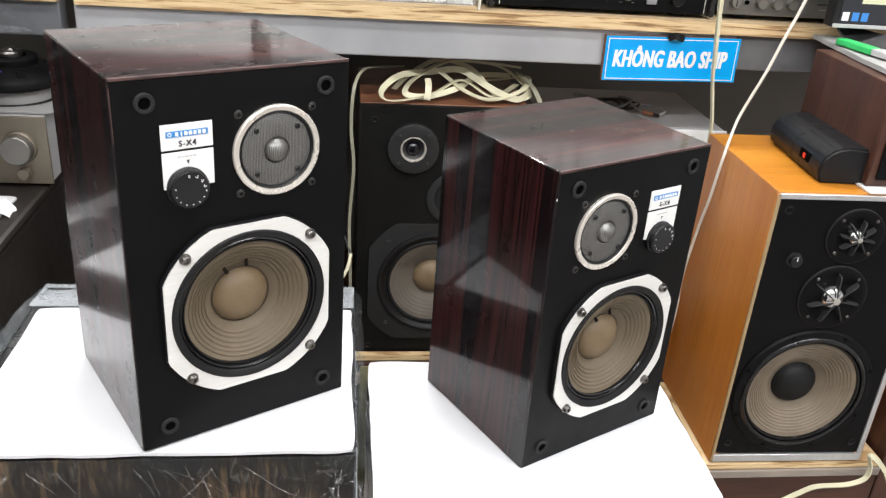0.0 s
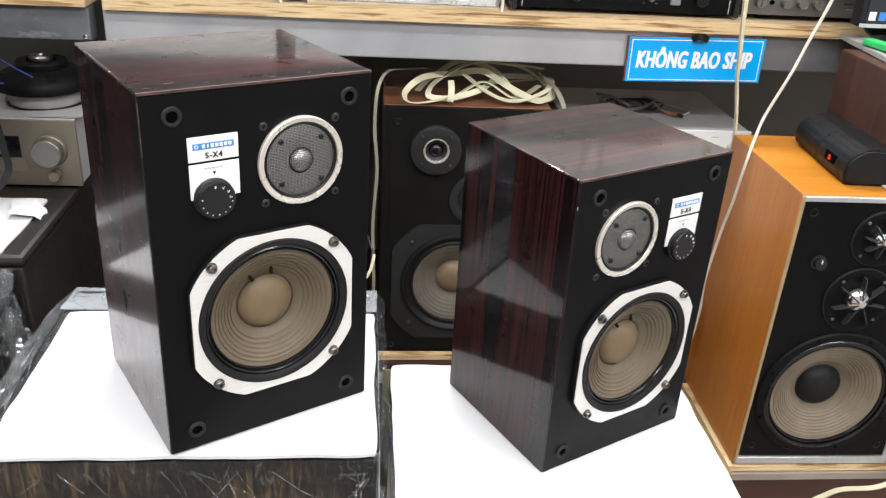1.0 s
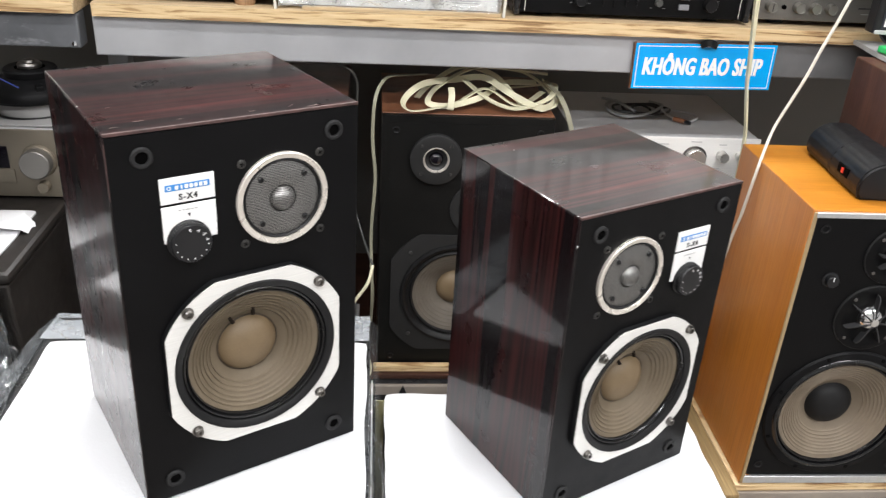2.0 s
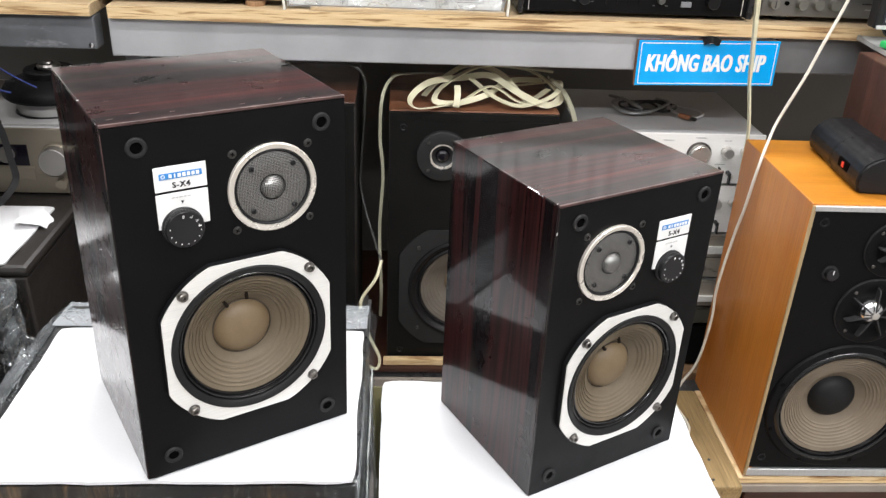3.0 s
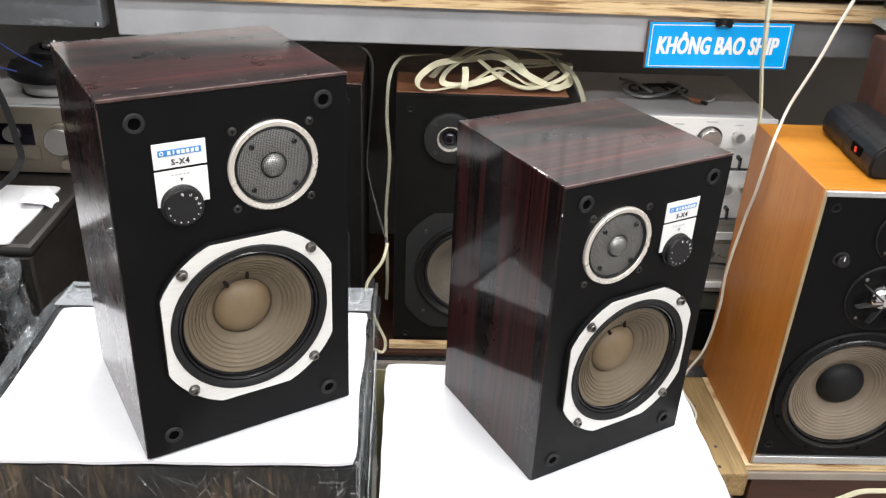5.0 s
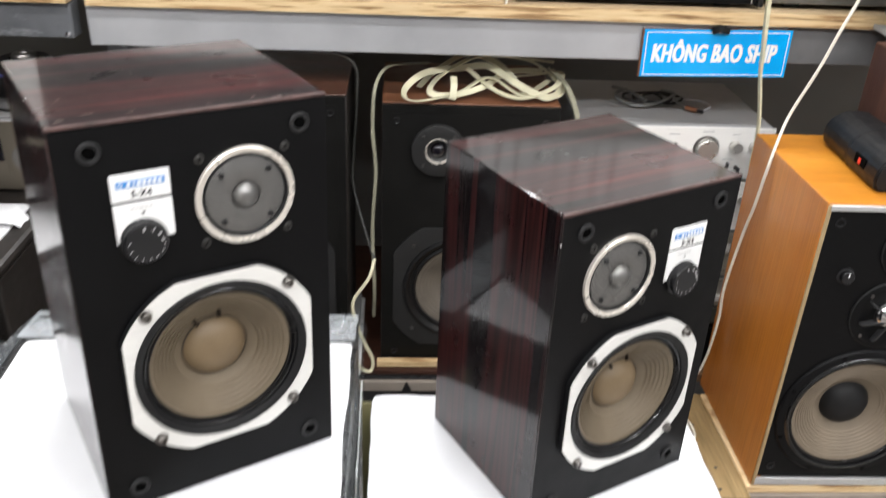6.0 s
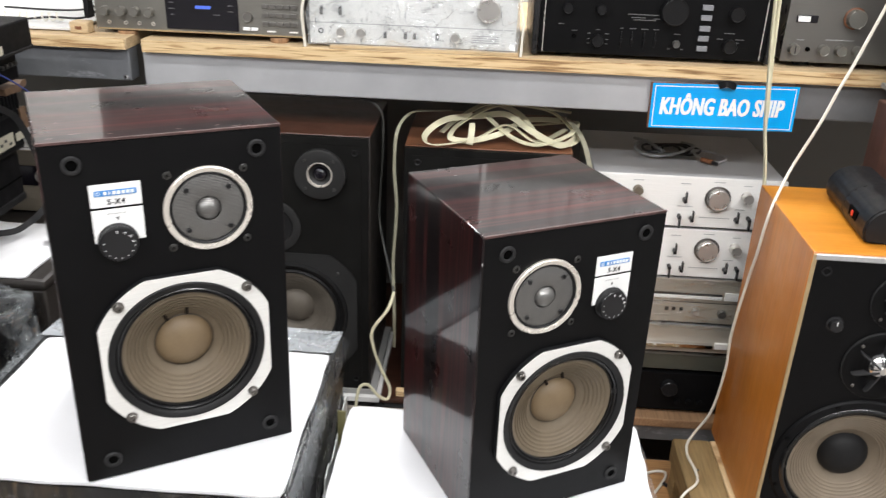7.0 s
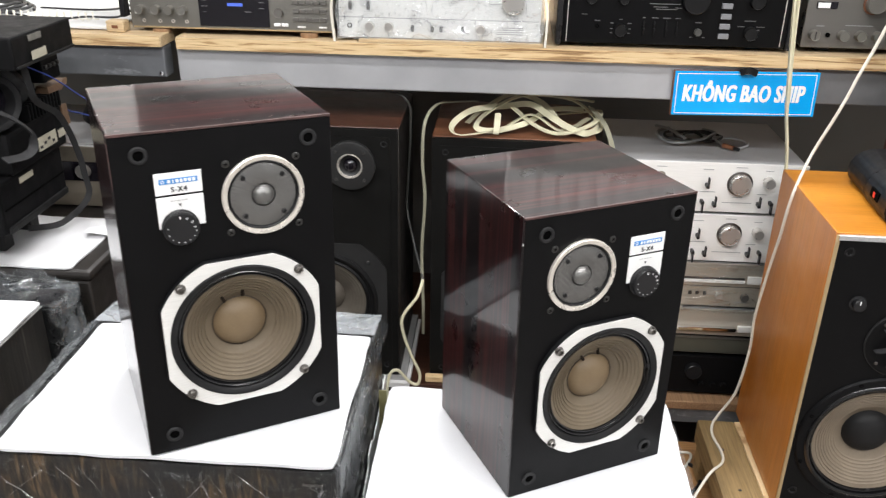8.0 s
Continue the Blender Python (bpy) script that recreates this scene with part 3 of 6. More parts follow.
main_bench = bench("workbench", -0.463, 1.9, 1.575, 0.981, 1.050, 0.024, "long workbench with grey steel rail and raw plywood top")
part("leg", box(1.62, 1.66, 0.05, 0.09, 0, 0.981, 0.002), "fascia_steel", main_bench)
part("leg", box(1.62, 1.66, 0.6, 0.64, 0, 0.981, 0.002), "fascia_steel", main_bench)
side_bench = bench("workbench", -1.7, -0.482, 1.560, 0.996, 1.056, 0.022, "second workbench with scuffed dark steel rail", "fascia_dark")
part("leg", box(-0.532, -0.490, 0.30, 0.34, 0, 0.996, 0.002), "fascia_steel", side_bench, "square steel bench leg")
part("leg", box(-1.5, -1.46, 0.045, 0.085, 0, 0.996, 0.002), "fascia_steel", side_bench)
part("bolt", lathe([(0.0, 0.004), (0.004, 0.003), (0.005, 0.0)], 12), "chrome", side_bench, "bright bolt head", (-0.492, 0, 1.004))

low_shelf = thing("low_shelf", pose(0, 1.56, 0), "low pine shelf board under the workbench", "shelf")
part("board", box(0.40, 1.6, 0.018, 0.66, 0.264, 0.286, 0.003), "pine", low_shelf)
part("rail", box(0.40, 1.6, 0.024, 0.06, 0.225, 0.2635, 0.002), "fascia_dark", low_shelf)
part("leg", box(1.3, 1.34, 0.07, 0.11, 0, 0.2245, 0.002), "fascia_steel", low_shelf)
part("leg", box(0.42, 0.46, 0.07, 0.11, 0, 0.2245, 0.002), "fascia_steel", low_shelf)

stand_board = thing("stand_board", pose(0, 1.53, 0), "reddish wooden board with pale edge under the tall speakers", "shelf")
part("board", box(-0.62, 0.395, 0, 0.56, 0.314, 0.326, 0.003), "walnut", stand_board)
part("edge_strip", box(0.035, 0.395, 0.010, 0.024, 0.3265, 0.3425, 0.002), "ply_edge", stand_board, "pale chipped wooden edge strip")
low_box = thing("steel_drawer", pose(0, 1.52, 0), "long black steel drawer box under the board", "drawer")
part("body", box(-0.62, 0.395, 0, 0.56, 0.12, 0.3135, 0.004), "enamel_black", low_box)
part("top_rail", box(-0.62, 0.395, -0.012, -0.001, 0.288, 0.3125, 0.003), "rail_pale", low_box, "dull grey rolled rail")
wedge = bmesh.new()
wedge.faces.new([wedge.verts.new((x, -0.016, z)) for x, z in ((0.088, 0.290), (0.108, 0.290), (0.098, 0.316))])
got = bmesh.ops.extrude_face_region(wedge, geom=wedge.faces[:])
bmesh.ops.translate(wedge, verts=[v for v in got["geom"] if isinstance(v, bmesh.types.BMVert)], vec=(0, 0.0035, 0))
part("clip", wedge, "plastic_black", low_box, "dark wedge-shaped clip", smooth=False)
part("foot", box(-0.6, -0.5, 0.05, 0.5, 0, 0.1195), "enamel_black", low_box)
part("foot", box(0.28, 0.38, 0.05, 0.5, 0, 0.1195), "enamel_black", low_box)

# ---- the pair of small speakers ----
W, DEPTH, H = 0.2045, 0.186, 0.3397


def rings(r0, r1, h0, h1, count, height):
    """A cone from r1 (rim) down to r0, with pressed rings over its outer part."""
    out = []
    n = 72
    for i in range(n + 1):
        s = i / n
        r = r1 + (r0 - r1) * s
        h = h1 + (h0 - h1) * (s ** 1.25)
        if 0.12 < s < 0.78:
            k = (s - 0.12) / 0.66 * count
            h += height * max(0.0, math.sin(k * 2 * math.pi)) ** 3
        out.append((r, h))
    return out


def screw_head(r, h):
    return lathe([(r, 0), (r, h * 0.6), (r * 0.8, h), (r * 0.45, h), (r * 0.42, h * 0.35), (0, h * 0.35)], 14)


def bookshelf_speaker(m, mirrored, label):
    s = thing("bookshelf_speaker", m, label, "speaker", "pair of bookshelf speakers")

    def mx(x):
        return W - x if mirrored else x

    t = 0.013
    part("cabinet_side", box(0, t, 0, DEPTH, 0, H, 0.0009, 1), "rosewood", s, "glossy dark rosewood side panel")
    part("cabinet_side", box(W - t, W, 0, DEPTH, 0, H, 0.0009, 1), "rosewood", s, "glossy dark rosewood side panel")
    part("cabinet_top", box(0.0004, W - 0.0004, 0.0004, DEPTH, H - t, H + 0.0006, 0.0011, 2), "rosewood", s, "glossy rosewood top with worn edge")
    part("cabinet_bottom", box(t, W - t, 0.001, DEPTH, 0.0005, t, 0.0005, 1), "rosewood", s)
    part("back_panel", box(t, W - t, DEPTH - 0.012, DEPTH - 0.002, t, H - t), "baffle_black", s)
    part("baffle", holed_panel(0.0012, W - 0.0008, 0.0008, H - 0.0022, -0.0012, 0.012, 0.1052, 0.1270, 0.0690), "baffle_black", s, "matt black front panel")
    # worn, lighter rims of the veneer
    part("edge_band", box(0.0006, W - 0.0006, -0.0016, 0.0012, H - 0.0014, H + 0.0009, 0.0002, 1), "edge_red", s, "thin worn reddish edge")
    part("edge_band", box(0.0, 0.0012, -0.0016, -0.0004, 0.002, H - 0.003, 0.0002, 1), "rosewood", s)
    for x, y, w in (((0.0150, 0.0011, 0.004), (0.184, 0.0010, 0.004), (0.192, 0.0012, 0.002), (0.0011, 0.072, 0.0022)) if not mirrored else ((0.0012, 0.004, 0.002), (0.045, 0.160, 0.0016))):
        part("chip", box(x - w / 2, x + w / 2, y - 0.0003, y + 0.0003, H + 0.0001, H + 0.0007, 0.0002, 1), "paper", s, "pale chip in the veneer")
    if not mirrored:
        for x, y, w, turn in ((0.166, 0.0052, 0.009, 8), (0.150, 0.012, 0.006, 40), (0.116, 0.010, 0.005, 3), (0.032, 0.020, 0.008, 4), (0.060, 0.013, 0.004, -6), (0.012, 0.012, 0.006, 2), (0.020, 0.060, 0.003, 15)):
            part("scratch", box(-w / 2, w / 2, -0.00022, 0.00022, 0, 0.00012), "scratch_pale", s, "pale scratch in the varnish", pose(x, y, H + 0.00055, 0, 0, turn))
        part("chip", box(0.0001, 0.0009, -0.0017, -0.0006, H - 0.050, H - 0.006, 0.0002, 1), "edge_red", s, "worn red front edge")
    else:
        part("chip", box(-0.0002, 0.0006, -0.0018, -0.0010, H - 0.028, H - 0.025, 0.0002, 1), "paper", s, "pale chip in the veneer")
    for x, z in ((0.0255, 0.0205), (W - 0.0235, 0.0205), (0.0255, H - 0.0200), (W - 0.0235, H - 0.0200)):
        k = part("grille_socket", lathe([(0.0084, 0), (0.0084, 0.0012), (0.0074, 0.0022), (0.0056, 0.0022), (0.0050, 0.0020), (0.0048, 0.0001)], 28), "rubber_matt", s, "black rubber socket", (x, -0.0012, z))
        part("bore", lathe([(0.0050, 0.0004), (0.0, 0.0004)], 20), "hole_dark", k)
    # badge and level dial
    bx = mx(0.0570)
    plate = part("badge", box(-0.0212, 0.0212, -0.0012, 0, -0.0105, 0.0105, 0.0003, 1), "card_white", s, "white metal badge with blue bar", (bx, -0.0012, 0.2905))
    part("emblem_bar", box(-0.0172, 0.0172, -0.0003, 0.0002, -0.0024, 0.0026), "print_blue", plate, "blue emblem bar", (0, -0.0014, 0.0024))
    em = bmesh.new()
    for i, w in enumerate((0.0024, 0.0011, 0.0026, 0.0026, 0.0024, 0.0024, 0.0026)):
        x = -0.0094 + i * 0.0037
        box(x - w / 2 + 0.001, x + w / 2 + 0.001, -0.0002, 0.0002, -0.0015, 0.0015, 0, 1, em)
    part("emblem_marks", em, "print_white", plate, at=(0, -0.0019, 0.0025), smooth=False)
    em = lathe([(0.0017, 0), (0.0017, 0.0002), (0.0011, 0.0002), (0.0011, 0)], 16)
    part("emblem_ring", em, "print_white", plate, at=(-0.0142, -0.0017, 0.0025))
    lettering("model_letters", "S-X4", 0.0068, "print_dark", plate, (0, -0.0015, -0.0059), 0.92, 0, 0.00006, gap=1.22, bold=0.00022)
    low = part("dial_plate", box(-0.0212, 0.0212, -0.0012, 0, -0.0152, 0.0152, 0.0003, 1), "card_white", s, "white plate behind the dial", (bx, -0.0012, 0.2627))
    bars = bmesh.new()
    x = -0.0085
    for w in (0.0022, 0.0015, 0.0028, 0.0018, 0.0024):
        box(x, x + w, -0.0001, 0.0003, -0.0004, 0.0004, 0, 1, bars)
        x += w + 0.0011
    part("caption_bars", bars, "print_grey", low, at=(0, -0.0015, 0.0112), smooth=False)
    tri = bmesh.new()
    tri.faces.new([tri.verts.new(p) for p in ((-0.0014, 0, 0.0031), (0.0014, 0, 0.0031), (0, 0, 0))])
    part("pointer_mark", tri, "print_dark", low, at=(-0.0004, -0.0016, 0.0048), smooth=False)
    prof = [(0.0172, 0), (0.0172, 0.002), (0.0163, 0.0026), (0.0160, 0.0072), (0.0152, 0.0083), (0.0, 0.0085)]
    dial = part("dial", lathe(prof, 56), "plastic_black", s, "black ribbed dial with white dots", (bx - (0.0 if mirrored else 0.0022), -0.0024, 0.2477))
    ribs = bmesh.new()
    for i in range(44):
        a = 2 * math.pi * i / 44
        c = box(-0.0005, 0.0005, -0.0072, -0.003, -0.0004, 0.0004)
        bmesh.ops.transform(c, matrix=Matrix.Rotation(a, 4, "Y") @ Matrix.Translation((0.0160, 0, 0)), verts=c.verts[:])
        me = bpy.data.meshes.new("rib")
        c.to_mesh(me)
        c.free()
        ribs.from_mesh(me)
        bpy.data.meshes.remove(me)
    part("grip_ribs", ribs, "plastic_black", dial)
    dot = lathe([(0.00055, 0), (0.00055, 0.0003), (0, 0.0003)], 8)
    first = part("dot", dot, "print_white", dial, at=(0.0128 * math.cos(radians(200)), -0.0085, 0.0128 * math.sin(radians(200))))
    for a in (170, 225, 250, 275, 300, 325, 350):
        d = new("dot", first.data)
        d.parent = dial
        d.matrix_basis = Matrix.Translation((0.0128 * math.cos(radians(a)), -0.0085, 0.0128 * math.sin(radians(a))))
    for a, txt in ((95, "0"), (63, "-1"), (36, "-2"), (10, "-3")):
        lettering("numeral", txt, 0.0034, "print_white", dial, pose(0.0118 * math.cos(radians(a)), -0.0086, 0.0118 * math.sin(radians(a)), 0, 90 - a, 0), 0.9, 0, 0.0001, 0.0001)
    # small driver
    tw = part("tweeter", lathe([(0.0400, 0), (0.0400, 0.0028), (0.0390, 0.0036), (0.0352, 0.0030), (0.0343, 0.0012), (0.0340, -0.002)], 72), "ring_metal", s, "small driver with bright metal ring", (mx(0.1345), -0.0012, 0.2680))
    part("trim_ring", lathe([(0.0343, 0.0022), (0.0335, 0.0026), (0.0322, 0.0016), (0.0318, -0.001)], 72), "rubber", tw)
    part("mesh_grille", lathe([(0.0322, 0.0004), (0.026, 0.0018), (0.016, 0.0020), (0.0118, 0.0012), (0.0108, -0.0008)], 64), "gauze", tw, "fine grey wire cloth")
    part("dome", lathe([(0.0110, -0.001), (0.0106, 0.0012), (0.0092, 0.0042), (0.0068, 0.0064), (0.0036, 0.0077), (0, 0.0081)], 40), "gauze", tw, "round wire-cloth dome")
    for sx in (-1, 1):
        for sz in (-1, 1):
            part("rivet", screw_head(0.0025, 0.0014), "plastic_black", tw, at=(sx * 0.0188, -0.0020, sz * 0.0192))
            k = part("mount_screw", lathe([(0.0038, 0), (0.0037, 0.0006), (0.0030, 0.0011), (0.0, 0.0013)], 20), "screw_black", s, "dark cross-head screw", pose(mx(0.1345) + sx * 0.0337, -0.0012, 0.2680 + sz * 0.0345, 0, 20 * sx + 35 * sz, 0))
            cut = box(-0.0018, 0.0018, -0.0016, -0.0012, -0.0004, 0.0004)
            box(-0.0004, 0.0004, -0.00165, -0.0012, -0.0018, 0.0018, 0, 1, cut)
            part("cross_slot", cut, "hole_dark", k, smooth=False)
    # bass driver
    wf = part("woofer", slab(cut_circle(0.0868, 0.0783, 0.0803, 128), -0.0064, -0.0052, 0.0716), "brushed_frame", s, "brushed silver eight-sided frame", (0.1052, -0.0012, 0.1270))
    part("back_plate", slab(cut_circle(0.0876, 0.0791, 0.0811, 128), -0.0051, 0.0004, 0.0716), "plastic_matt", wf, "thick black rim of the frame")
    part("gasket", lathe([(0.0732, 0.0060), (0.0730, 0.0072), (0.0720, 0.0078), (0.0690, 0.0070), (0.0662, 0.0050), (0.0655, 0.0010)], 96), "rubber", wf, "black rubber gasket")
    part("surround", lathe([(0.0660, 0.0020), (0.0654, 0.0040), (0.0644, 0.0046), (0.0632, 0.0038), (0.0626, 0.0012), (0.0620, 0.0006), (0.0613, 0.0022), (0.0604, 0.0022), (0.0596, -0.0016)], 96), "rubber_gloss", wf, "black ribbed roll surround")
    part("cone", lathe(rings(0.0265, 0.0600, -0.0205, 0.0, 6, 0.0017), 96), "cone_tan", wf, "grey-brown ringed paper cone")
    part("dust_cap", lathe([(0.0275, -0.0205), (0.0270, -0.0188), (0.0250, -0.0155), (0.0213, -0.0121), (0.0160, -0.0093), (0.0095, -0.0075), (0, -0.0068)], 64), "cap_tan", wf, "domed tan dust cap")
    part("cap_rim", lathe([(0.0286, -0.0196), (0.0283, -0.0185), (0.0275, -0.0181), (0.0268, -0.0187)], 64), "rim_brown", wf, "thin dark glued rim")
    for a in (118, 84):
        bl = bmesh.new()
        box(-0.0012, 0.0012, -0.0012, 0.0006, -0.004, 0.004, 0.0004, 1, bl)
        box(-0.0026, 0.0026, -0.0014, 0.0006, 0.0015, 0.0045, 0.0006, 1, bl)
        ca, sa = math.cos(radians(a)), math.sin(radians(a))
        part("lead_tab", bl, "lead_dark", wf, "dark glued lead wire", pose(0.0360 * ca, 0.0128, 0.0360 * sa, -28, 90 - a, 0) @ Matrix.Scale(1.35, 4))
    for sx in (-1, 1):
        for sz in (-1, 1):
            part("frame_bolt", lathe([(0.0052, 0.0064), (0.0052, 0.0068), (0.0040, 0.0070), (0.0039, 0.0106), (0.0034, 0.0112), (0.0020, 0.0112), (0.0019, 0.0085), (0, 0.0085)], 20), "screw", wf, "hexagon socket bolt", (sx * 0.0582, 0, sz * 0.0590))
    return s


bookshelf_speaker(pose(-0.1668, 0.6253, 0.8366, -0.4, 0.6, 30.0), False, "dark rosewood bookshelf speaker on foam over a wrapped amplifier")
bookshelf_speaker(pose(0.2024, 0.6966, 0.7481, 0, 0, 27.4), True, "dark rosewood bookshelf speaker with mirrored baffle on white foam")

# ---- what the pair stands on ----


def film_strip(name, parent, pts, width_pts, material, seed, label="", n=40, m=8, crink=0.004):
    """A creased skirt of film between two lines of points."""
    bm = bmesh.new()

    def along(ps, s):
        k = s * (len(ps) - 1)
        i = min(int(k), len(ps) - 2)
        return Vector(ps[i]).lerp(Vector(ps[i + 1]), k - i)
    rows = []
    for i in range(n + 1):
        a, b = along(pts, i / n), along(width_pts, i / n)
        row = []
        for j in range(m + 1):
            p = a.lerp(b, j / m)
            q = p * 34 + Vector((seed, 0, 0))
            p = p + Vector((noise.noise(q), noise.noise(q + Vector((5, 0, 0))), noise.noise(q + Vector((0, 5, 0))))) * crink
            row.append(bm.verts.new(p))
        rows.append(row)
    for r, s in zip(rows, rows[1:]):
        for j in range(m):
            bm.faces.new((r[j], s[j], s[j + 1], r[j + 1]))
    return part(name, bm, material, parent, label)


def wrapped_unit(m, w, d, h, label, film="film", reflect_front=True, seed=1.0):
    """A black appliance packed in clear film."""
    s = thing("wrapped_amplifier", m, label, "amplifier")
    part("body", box(0, w, 0.004, d, 0.006, h, 0.004), "enamel_black", s)
    # Brown streaks on this front are a reflection put into the colour.
    part("front_panel", box(0.002, w - 0.002, -0.002, 0.0035, 0.006, h - 0.004, 0.002), "panel_reflection" if reflect_front else "enamel_black", s, "dark glossy front panel")
    fb = box(-0.006, w + 0.006, -0.009, d + 0.006, 0.0, h + 0.0015)
    crinkle(fb, 0.0035, 42, seed, 22)
    for v in fb.verts:
        if v.co.z > h - 0.008:
            v.co.z = h + 0.0012 + max(0.0, v.co.z - h) * 0.2
        v.co.z = max(v.co.z, 0.0)
    part("wrapping_film", fb, film, s, "creased clear plastic film")
    return s


amp_a = wrapped_unit(pose(-0.352, 0.634, 0.690), 0.378, 0.318, 0.137, "black amplifier wrapped in creased clear film", "film_streaky", True, 2.0)
lettering("panel_letters", "Amplifier", 0.0058, "screw", amp_a, (0.350, -0.0045, 0.117))
film_strip("film_skirt", amp_a, [(0.006, -0.006, 0.137), (0.2, -0.004, 0.137), (0.384, -0.006, 0.137)], [(0.0, -0.018, 0.118), (0.2, -0.013, 0.120), (0.392, -0.02, 0.112)], "film_front", 3.0, "loose film along the front edge", 60, 6, 0.005)
film_strip("film_skirt", amp_a, [(0.378, -0.004, 0.137), (0.376, 0.16, 0.139), (0.378, 0.318, 0.138)], [(0.396, -0.018, 0.114), (0.389, 0.16, 0.126), (0.387, 0.322, 0.124)], "film_thin", 7.0, "loose film along the side", 60, 8, 0.0028)
film_strip("film_skirt", amp_a, [(0.012, 0.0, 0.139), (0.006, 0.16, 0.140), (0.006, 0.318, 0.138)], [(-0.045, -0.012, 0.112), (-0.04, 0.16, 0.105), (-0.026, 0.322, 0.115)], "film_side", 11.0, "loose film along the side", 60, 8, 0.0045)
film_strip("film_skirt", amp_a, [(0.0, 0.262, 0.1415), (0.19, 0.262, 0.1412), (0.376, 0.262, 0.141)], [(0.0, 0.326, 0.136), (0.19, 0.326, 0.138), (0.378, 0.324, 0.136)], "film_milky", 13.0, "film folded over the rear edge", 60, 8, 0.0015)


def creases(parent, starts, reach, seed, material="film_crease"):
    """Long sharp folds of the film, each a thin raised ribbon running down and across the front."""
    rnd = random.Random(seed)
    for x, z, lean in starts:
        bm = bmesh.new()
        n = rnd.randint(5, 9)
        length = reach * rnd.uniform(0.4, 1.0)
        px, pz, side = x, z, lean
        pts = []
        for k in range(n + 1):
            pts.append((px, -0.0135 - 0.0012 * rnd.random(), pz))
            side += rnd.uniform(-0.22, 0.22)
            px += math.sin(side) * length / n
            pz -= math.cos(side) * length / n
        w = rnd.uniform(0.00022, 0.0006)
        for a, b in zip(pts, pts[1:]):
            q = [bm.verts.new(v) for v in ((a[0] - w, a[1], a[2]), (a[0], a[1] - w, a[2]), (b[0], b[1] - w, b[2]), (b[0] - w, b[1], b[2]), (a[0] + w, a[1], a[2]), (b[0] + w, b[1], b[2]))]
            bm.faces.new((q[0], q[1], q[2], q[3]))
            bm.faces.new((q[1], q[4], q[5], q[2]))
        part("film_crease", bm, material, parent, "bright fold in the film", smooth=False)


rnd = random.Random(5)
creases(amp_a, [(rnd.uniform(0.01, 0.37), rnd.uniform(0.095, 0.132), rnd.uniform(-1.0, 1.0)) for k in range(13)], 0.07, 8)
creases(amp_a, [(rnd.uniform(0.17, 0.28), 0.131, rnd.uniform(0.25, 1.1)) for k in range(8)], 0.13, 9)
creases(amp_a, [(rnd.uniform(0.35, 0.385), rnd.uniform(0.10, 0.13), rnd.uniform(-0.5, 0.3)) for k in range(9)], 0.06, 10)
foam_a = tagged(part("foam_sheet", wavy_sheet(-0.337, 0.022, 0.626, 0.886, 0.0035, 0.0012, 4.0, corner=0.006), "foam_white", None, at=(0, 0, 0.8308)), "thin white foam sheet lying on the wrapped amplifier", "foam sheet", "foam sheets")

amp_b = wrapped_unit(pose(0.052, 0.664, 0.600), 0.355, 0.236, 0.1415, "black appliance in clear film under the white foam", "film", False, 5.0)
foam_b = tagged(part("foam_sheet", wavy_sheet(0.044, 0.412, 0.640, 0.903, 0.0040, 0.0014, 9.0, corner=0.008), "foam_white", None, at=(0, 0, 0.7438)), "thin white foam sheet draped over a wrapped appliance", "foam sheet", "foam sheets")
film_strip("film_skirt", amp_b, [(0.357, -0.008, 0.147), (0.358, 0.12, 0.148), (0.357, 0.236, 0.147)], [(0.376, -0.016, 0.120), (0.374, 0.12, 0.125), (0.368, 0.242, 0.126)], "film_side", 17.0, "loose film along the side", 60, 6, 0.0028)

for x0, z1, nm in ((-0.36, 0.690, 0.39), (0.048, 0.600, 0.365)):
    st = thing("appliance_stack", pose(x0, 0.65, 0), "stack of black appliances under the wrapped one", "appliances")
    z = 0.0
    for k in range(4):
        hh = z1 / 4
        part("appliance", box(0.004 * k, nm - 0.01 + 0.002 * k, 0.003 * k, 0.28, z + 0.001, z + hh - 0.0006, 0.004), "enamel_black" if k % 2 else "cabinet_dark", st)
        z += hh
# slips of card and cord in the gap between the two stacks
gap = thing("card_slip", pose(0.0292, 0, 0), "long white card slip wedged between the stacks", "card")
slip = bmesh.new()
rows = []
for y, z in ((0.955, 0.730), (0.90, 0.716), (0.84, 0.704), (0.825, 0.716), (0.80, 0.712), (0.795, 0.697), (0.74, 0.686), (0.68, 0.668)):
    rows.append([slip.verts.new((dx, y, zz)) for dx, zz in ((-0.0009, z), (0.0009, z), (0.0012, z - 0.06), (-0.0006, z - 0.06))])
for r, q in zip(rows, rows[1:]):
    for k in range(4):
        slip.faces.new((r[k], r[(k + 1) % 4], q[(k + 1) % 4], q[k]))
slip.faces.new(rows[0])
slip.faces.new(rows[-1][::-1])
part("slip", slip, "paper", gap)
strap = thing("olive_strap", pose(0, 0, 0), "olive cloth strap hanging in the gap between the stacks", "strap")
part("strap", crinkle(box(0.0335, 0.0435, 0.866, 0.868, 0.50, 0.765, 0, 1), 0.0012, 30, 4.0, 6), "olive", strap)

# ---- tall speakers under the bench ----
CW, CD, CH = 0.330, 0.27, 0.565


